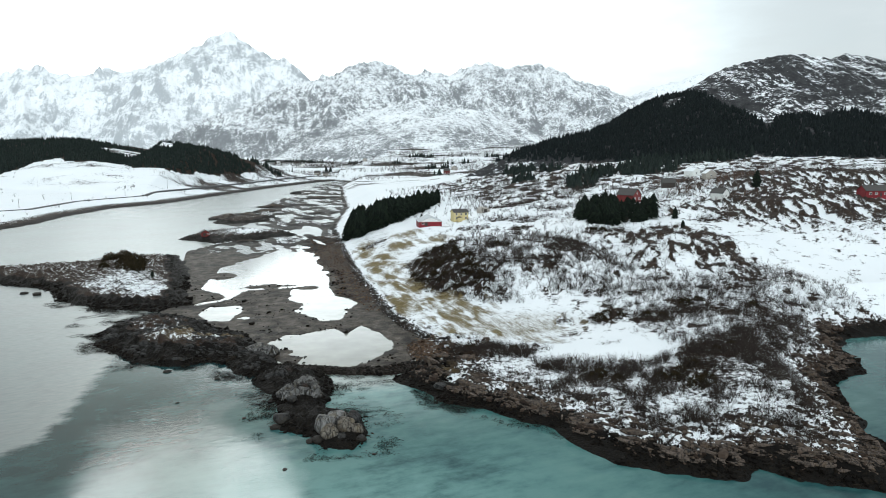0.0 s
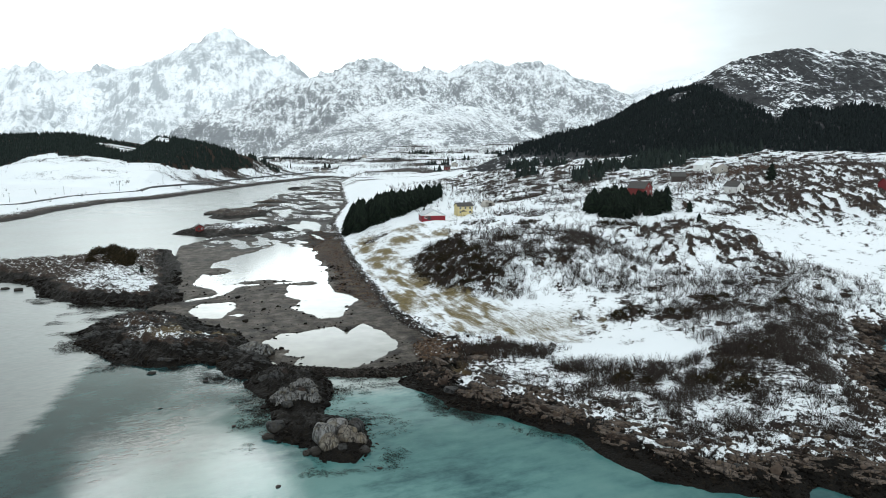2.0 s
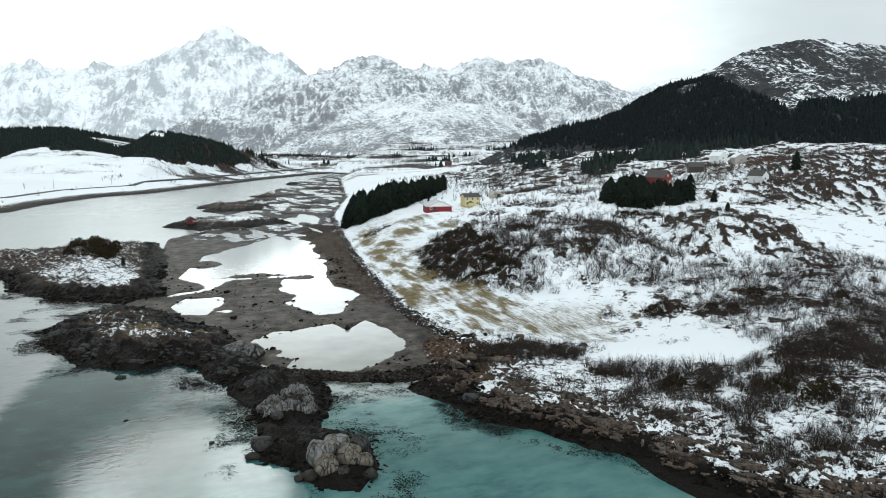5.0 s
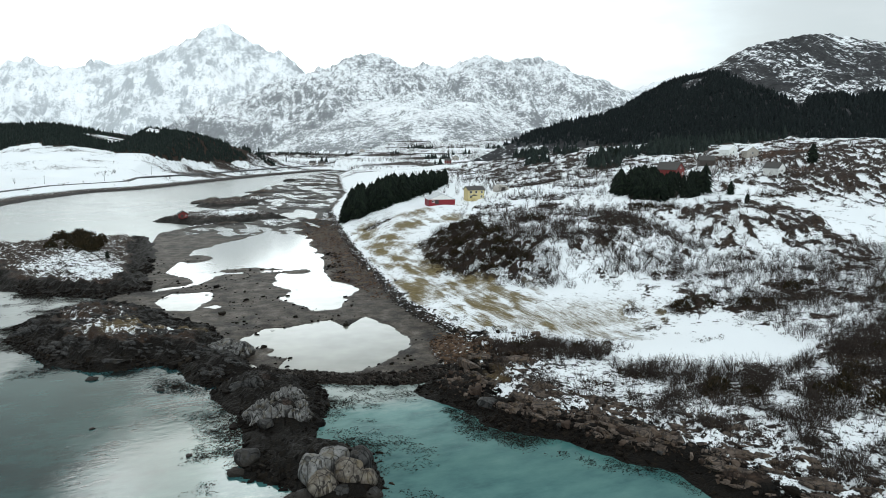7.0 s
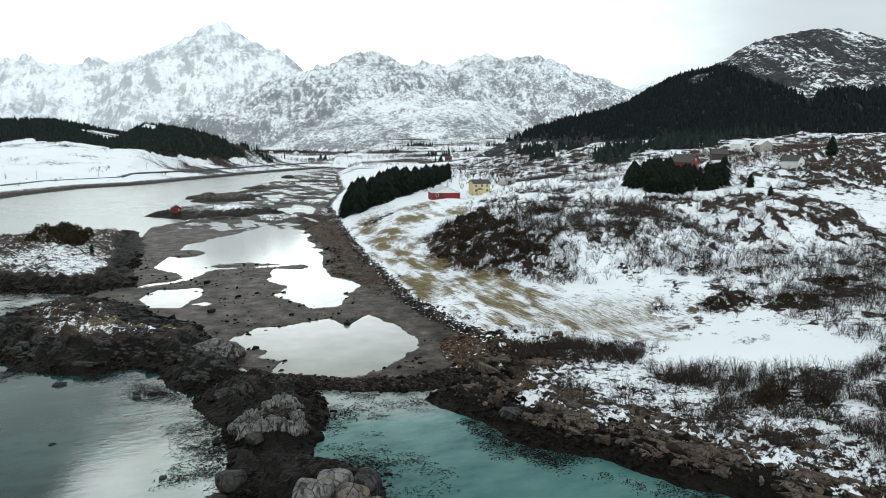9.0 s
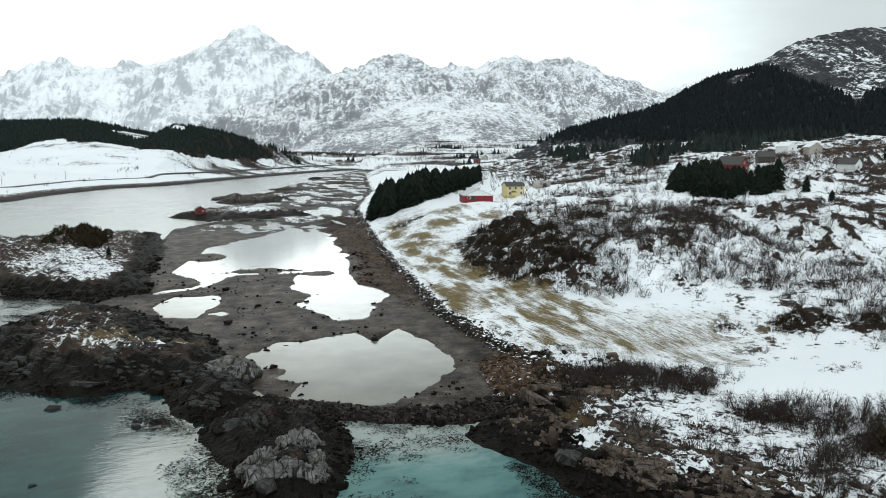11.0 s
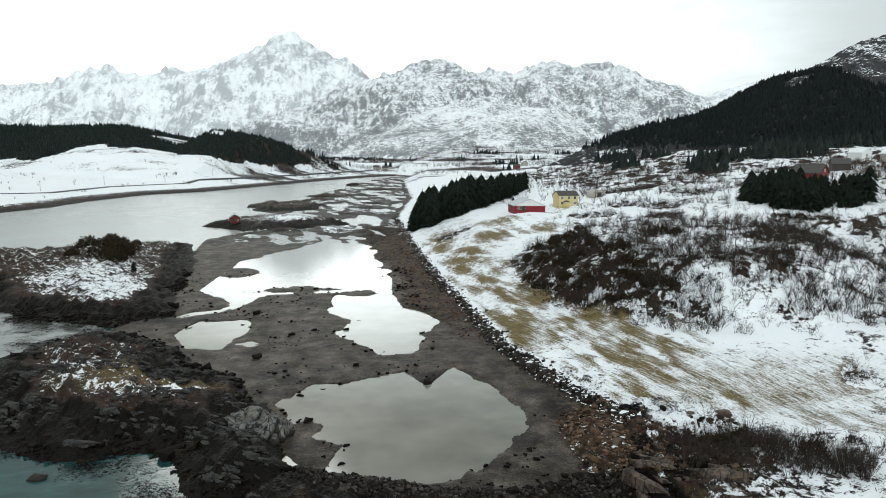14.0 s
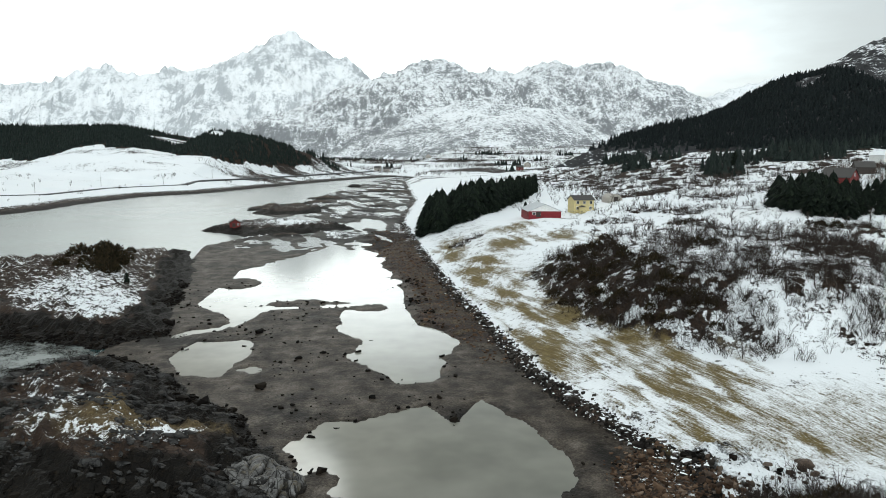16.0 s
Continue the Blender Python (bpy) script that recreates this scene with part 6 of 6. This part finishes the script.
# loose weed lying on the shallows
WEED = [leaf_clump(s, 14, 0.7, 0.0, 0.30) for s in (301, 302, 303)]
wx_, wy_ = sample(4600, -95, 60, 140, 300, lambda x, y, z, c, k: (z < -0.05) * (z > -2.2) * (c["mud"] < 0.5) * smooth(z, -2.2, -0.3) * np.clip(0.25 + 1.3 * fbm(x, y, 13, 3, 199), 0, 1))
wx2, wy2 = sample(600, -76, -36, 258, 288, lambda x, y, z, c, k: (z < 0.1) * np.clip(0.35 + 1.3 * fbm(x, y, 9, 3, 207), 0, 1))
wx_, wy_ = np.concatenate([wx_, wx2]), np.concatenate([wy_, wy2])
V, F = scatter_mesh(WEED, wx_, wy_, rng.uniform(0.5, 1.2, len(wx_)), zs=np.full(len(wx_), 0.015))
V[:, 2] = np.minimum(np.maximum(V[:, 2], 0.012), 0.06)
tagged(new("seaweed", np_mesh("seaweed", V, F, M_WEEDROCK, smooth_shade=False)), "dark seaweed floating on the shallows beside the rocks", "seaweed", kind="stuff")
# stone dyke along the field
t_ = rng.uniform(0, 1, 5200) ** 1.2
line = [(42, 210), (38, 221), (34, 233), (31, 252), (30, 277), (27, 322), (26, 415), (26, 520)]
cum = np.concatenate([[0], np.cumsum([math.dist(a, b) for a, b in zip(line, line[1:])])])
lxx, lyy = np.interp(t_ * cum[-1], cum, [p[0] for p in line]), np.interp(t_ * cum[-1], cum, [p[1] for p in line])
px_, py_, ps_ = lxx + 1.2 + rng.normal(0, 0.95, len(lxx)), lyy + rng.normal(0, 0.6, len(lyy)), np.exp(rng.normal(-1.5, 0.45, len(lxx)))
capped = rng.uniform(0, 1, len(lxx)) < 0.3
stuff("dyke_stones", STONES, px_[~capped], py_[~capped], ps_[~capped], M_STONE_DARK, "rough grey stone dyke dividing field from mud flat", "dyke", 0.15)
stuff("dyke_stones", STONES, px_[capped], py_[capped], ps_[capped], M_ROCK_SNOW, "snow-capped grey stones on the dyke", "dyke", 0.2)
kx, ky = sample(1900, -8, 40, 184, 214, lambda x, y, z, c, k: (z > 0.25) * (z < 3) * smooth(inside_by(x, y, CAUSEWAY), -2, 0))
stuff("causeway_stones", STONES, kx, ky, np.exp(rng.normal(-1.6, 0.4, len(kx))), M_STONE_DARK, "dark rubble stones of the low causeway", "stones", 0.1)
kx, ky = sample(1500, 31, 46, 186, 222, lambda x, y, z, c, k: smooth(bump_at(x, y, 38, 205, 6, 12), 0.15, 0.5) * (z > 0.0))
stuff("bank_stones", STONES, kx, ky, np.exp(rng.normal(-1.6, 0.4, len(kx))), M_RUBBLE, "reddish brown rubble on the bank above the pool", "stones", 0.08)

kx, ky = sample(2600, 4, 32, 258, 480, lambda x, y, z, c, k: smooth(x - (25 - 8 * smooth(y, 265, 300) - 9 * smooth(y, 330, 420)), -3, 2) * (inside_by(x, y, MAIN) < 2) * (z > 0.0))
stuff("rubble_bank", STONES, kx, ky, np.exp(rng.normal(-1.55, 0.45, len(kx))), M_RUBBLE, "reddish brown rubble bank between mud flat and field", "stones", 0.05)

# ---- single boulders and crags ----
BOULDER = [np_mesh("boulder_shape", *stone(s, 3), M_ROCK_DARK, smooth_shade=False) for s in (201, 202, 203, 204)]
for x, y, s, sz in ((33.5, 171.5, 1.7, 0.7), (-20.6, 193.5, 0.8, 0.6), (-34.3, 202.5, 1.1, 0.6), (42, 161, 0.7, 0.8), (52, 149, 0.6, 0.8), (71, 124, 0.7, 0.8),
                    (-1.5, 170, 1.4, 0.9), (2, 149.5, 1.2, 0.7), (-5, 158, 1.3, 0.7), (-104, 318, 2.2, 0.6), (-110, 322, 1.8, 0.6), (0.9, 963, 8.0, 0.5), (140, 226, 2.4, 0.5), (-12, 165, 0.6, 0.4), (-28, 178, 0.5, 0.4), (14, 141, 0.5, 0.4), (-3, 138, 0.6, 0.35)):
    ob = new("boulder", BOULDER[int(abs(x * 3)) % 4])
    ob.matrix_world = pose(x, y, max(ground_z(x, y), 0.0) + 0.1 * s, 0, 0, x * 37 % 360) @ Matrix.Diagonal((s, s, s * sz, 1))
    tagged(ob, "dark broken shore boulder with a wet foot", "boulder", "boulders along the shore")


def crag(name, x, y, rx, ry, h, seed, label, mat=None, ribs=1.0):
    """A fissured rock head: a dome broken into upright ribs."""
    bm = bmesh.new()
    bmesh.ops.create_icosphere(bm, subdivisions=5, radius=1.0)
    off = Vector((seed, seed * 2.3, 0))
    for v in bm.verts:
        p = Vector(v.co)
        rib = abs(noise.noise(Vector((p.x * (1.2 + 0.9 * ribs), p.y * (1.2 + 0.9 * ribs), p.z * (1.3 - 0.8 * ribs))) + off))
        thin_rib = abs(noise.noise(Vector((p.x * 5.2, p.y * 5.2, p.z * 0.9)) + off))
        fine = noise.fractal(p * 4.5 + off, 0.8, 2.0, 4)
        k = 1 + 0.30 * (noise.noise(p * 1.3 + off)) - 0.34 * (1 - min(1, rib * 3.4)) ** 2 - 0.12 * ribs * (1 - min(1, thin_rib * 3)) ** 2 + 0.07 * fine
        q = p * k
        v.co = (q.x * rx, q.y * ry, max(q.z, -0.4) * h)
    bm.normal_update()
    me = bpy.data.meshes.new(name)
    bm.to_mesh(me)
    bm.free()
    me.materials.append(mat or M_ROCK)
    ob = new(name, me)
    ob.matrix_world = pose(x, y, 0.3, 0, 0, seed * 40)
    tagged(ob, label, "rock")


def knob(x, y, z, r, flat, seed, mat, label):
    """A rounded boulder with a few planed faces, worn smooth by the sea."""
    rnd = np.random.RandomState(seed)
    cuts = [(Vector(rnd.normal(0, 1, 3)).normalized(), rnd.uniform(0.72, 0.92)) for _ in range(7)]
    off = Vector((seed, seed * 1.7, seed * 0.6))
    bm = bmesh.new()
    bmesh.ops.create_icosphere(bm, subdivisions=4, radius=1.0)
    for v in bm.verts:
        p = v.co * (1 + 0.22 * noise.noise(v.co * 1.1 + off))
        for n, d in cuts:
            over = p.dot(n) - d
            if over > 0:
                p = p - n * over * 0.85
        p = p * (1 + 0.05 * noise.fractal(v.co * 3.2 + off, 0.9, 2.0, 4))
        v.co = (p.x * r, p.y * r, p.z * r * flat)
    for f in bm.faces:
        f.smooth = True
    me = bpy.data.meshes.new("sea_rock")
    bm.to_mesh(me)
    bm.free()
    me.materials.append(mat)
    ob = new("sea_rock", me)
    ob.matrix_world = pose(x, y, z, 0, 0, seed * 53)
    tagged(ob, label, "rock", "rock heads at the tip of the reef")


knob(5.0, 152.0, 2.6, 2.3, 0.95, 1, M_ROCK, "round grey rock knob with worn fissures")
knob(6.0, 149.6, 1.5, 2.2, 0.85, 2, M_HEADROCK, "rust-brown footed grey boulder leaning on the rock head")
knob(9.4, 151.0, 2.3, 2.1, 0.90, 3, M_HEADROCK, "rounded yellowish grey rock knob at the reef tip")
knob(11.3, 150.2, 1.3, 1.6, 1.00, 4, M_HEADROCK, "steep brownish grey boulder above the water")
knob(7.4, 153.6, 2.5, 2.3, 0.95, 5, M_ROCK, "broad grey rock knob behind the other boulders")
knob(10.9, 153.6, 2.3, 1.8, 0.95, 6, M_ROCK_DARK, "dark wet rock knob on the seaward side")
knob(8.3, 148.4, 0.7, 1.6, 0.70, 7, M_ROCK_DARK, "black weedy boulder at the foot of the rock heads")
knob(3.6, 149.0, 0.5, 1.3, 0.70, 8, M_ROCK_DARK, "low black boulder at the waterline")
knob(12.0, 147.9, 0.4, 1.2, 0.65, 9, M_ROCK_DARK, "low black boulder beside the reef tip")
knob(-3.8, 160.5, 1.0, 1.9, 0.75, 10, M_ROCK_DARK, "dark rounded boulder on the weedy reef")
crag("sea_rock", 0.2, 172.5, 2.6, 4.6, 3.4, 2.0, "grey rock rib with upright fissures on the reef", ribs=1.3)
crag("sea_rock", 3.4, 174.0, 2.2, 4.0, 3.0, 9.0, "short grey rock rib with upright fissures on the reef", ribs=1.3)
crag("sea_rock", 1.6, 180.0, 3.2, 4.0, 3.2, 14.0, "broken grey rock crest along the reef", ribs=1.2)
crag("sea_rock", -2.6, 176.5, 2.0, 4.2, 2.8, 17.0, "brownish grey rock rib with upright fissures", ribs=1.3)
crag("sea_rock", -4.5, 188, 3.0, 4.0, 2.8, 11.0, "dark rock rib leaning over the reef", M_ROCK_DARK)
crag("sea_rock", -8.5, 211, 3.4, 3.0, 2.6, 19.0, "grey folded rock slab beside the tide pool", ribs=0.6)
crag("sea_rock", -12, 214, 5.0, 4.0, 2.6, 7.0, "grey layered rock outcrop beside the tide pool", ribs=0.15)
crag("sea_rock", -26, 219, 4.0, 3.0, 2.4, 6.0, "dark folded rock outcrop on the near islet", M_ROCK_DARK)
crag("sea_rock", -47, 238, 5.0, 6.0, 3.0, 8.0, "dark rock outcrop on the near islet", M_ROCK_DARK)
crag("sea_rock", -56, 236, 4.0, 4.0, 2.4, 12.0, "grey sloping rock slab at the end of the islet", M_ROCK_DARK)

# ---- road and posts across the fjord ----
road = [(-330, 640), (-262, 660), (-236, 700), (-222, 790), (-180, 850), (-132, 970), (-78, 1115), (-4, 1290), (60, 1400)]
V, F = [], []
pts = []
for (ax, ay), (bx_, by_) in zip(road, road[1:]):
    for t in np.linspace(0, 1, 12, endpoint=False):
        pts.append((ax + (bx_ - ax) * t, ay + (by_ - ay) * t))
pts = np.array(pts)
dirs = np.gradient(pts, axis=0)
nrm = np.stack([-dirs[:, 1], dirs[:, 0]], 1) / np.linalg.norm(dirs, axis=1)[:, None]
zc, _, _ = land(pts[:, 0], pts[:, 1])
zl_, _, _ = land(pts[:, 0] + 3 * nrm[:, 0], pts[:, 1] + 3 * nrm[:, 1])
zr_, _, _ = land(pts[:, 0] - 3 * nrm[:, 0], pts[:, 1] - 3 * nrm[:, 1])
zt = np.maximum(np.maximum(zc, zl_), zr_) + 0.15
for i in range(len(pts)):
    for s, dz in ((3.6, -1.6), (2.8, 0), (-2.8, 0), (-3.6, -1.6)):
        V.append((pts[i, 0] + s * nrm[i, 0], pts[i, 1] + s * nrm[i, 1], zt[i] + dz))
for i in range(len(pts) - 1):
    for j in range(3):
        F.append((4 * i + j, 4 * i + j + 1, 4 * i + j + 5, 4 * i + j + 4))
tagged(new("road", np_mesh("road", V, F, M_ASPHALT)), "narrow wet coast road across the fjord", "road", kind="structure")


def utility_pole(x, y, rz):
    """A wooden pole with a crossarm and two insulators."""
    ob = empty("utility_pole", at_ground(x, y, 0.0, rz), "grey wooden utility pole beside the coast road", "pole", "poles along the coast road")
    V, F = [], []
    tube_rows((0, 0, -0.6), (0, 0, 8.5), 0.16, 0.11, V, F, 8)
    attach("pole", np_mesh("pole", V, F, M_BARK), ob)
    part("crossarm", box(-0.9, 0.9, -0.07, 0.07, 7.7, 7.85, 0.01), M_DARKWOOD, ob)
    for sx_ in (-0.75, 0.75):
        part("insulator", box(sx_ - 0.05, sx_ + 0.05, -0.05, 0.05, 7.85, 8.08, 0.02), M_WHITE, ob)


for px, py in ((-243, 706), (-226, 800), (-186, 858), (-152, 930), (-120, 1010), (-92, 1086)):
    utility_pole(px - 5, py + 4, 30)
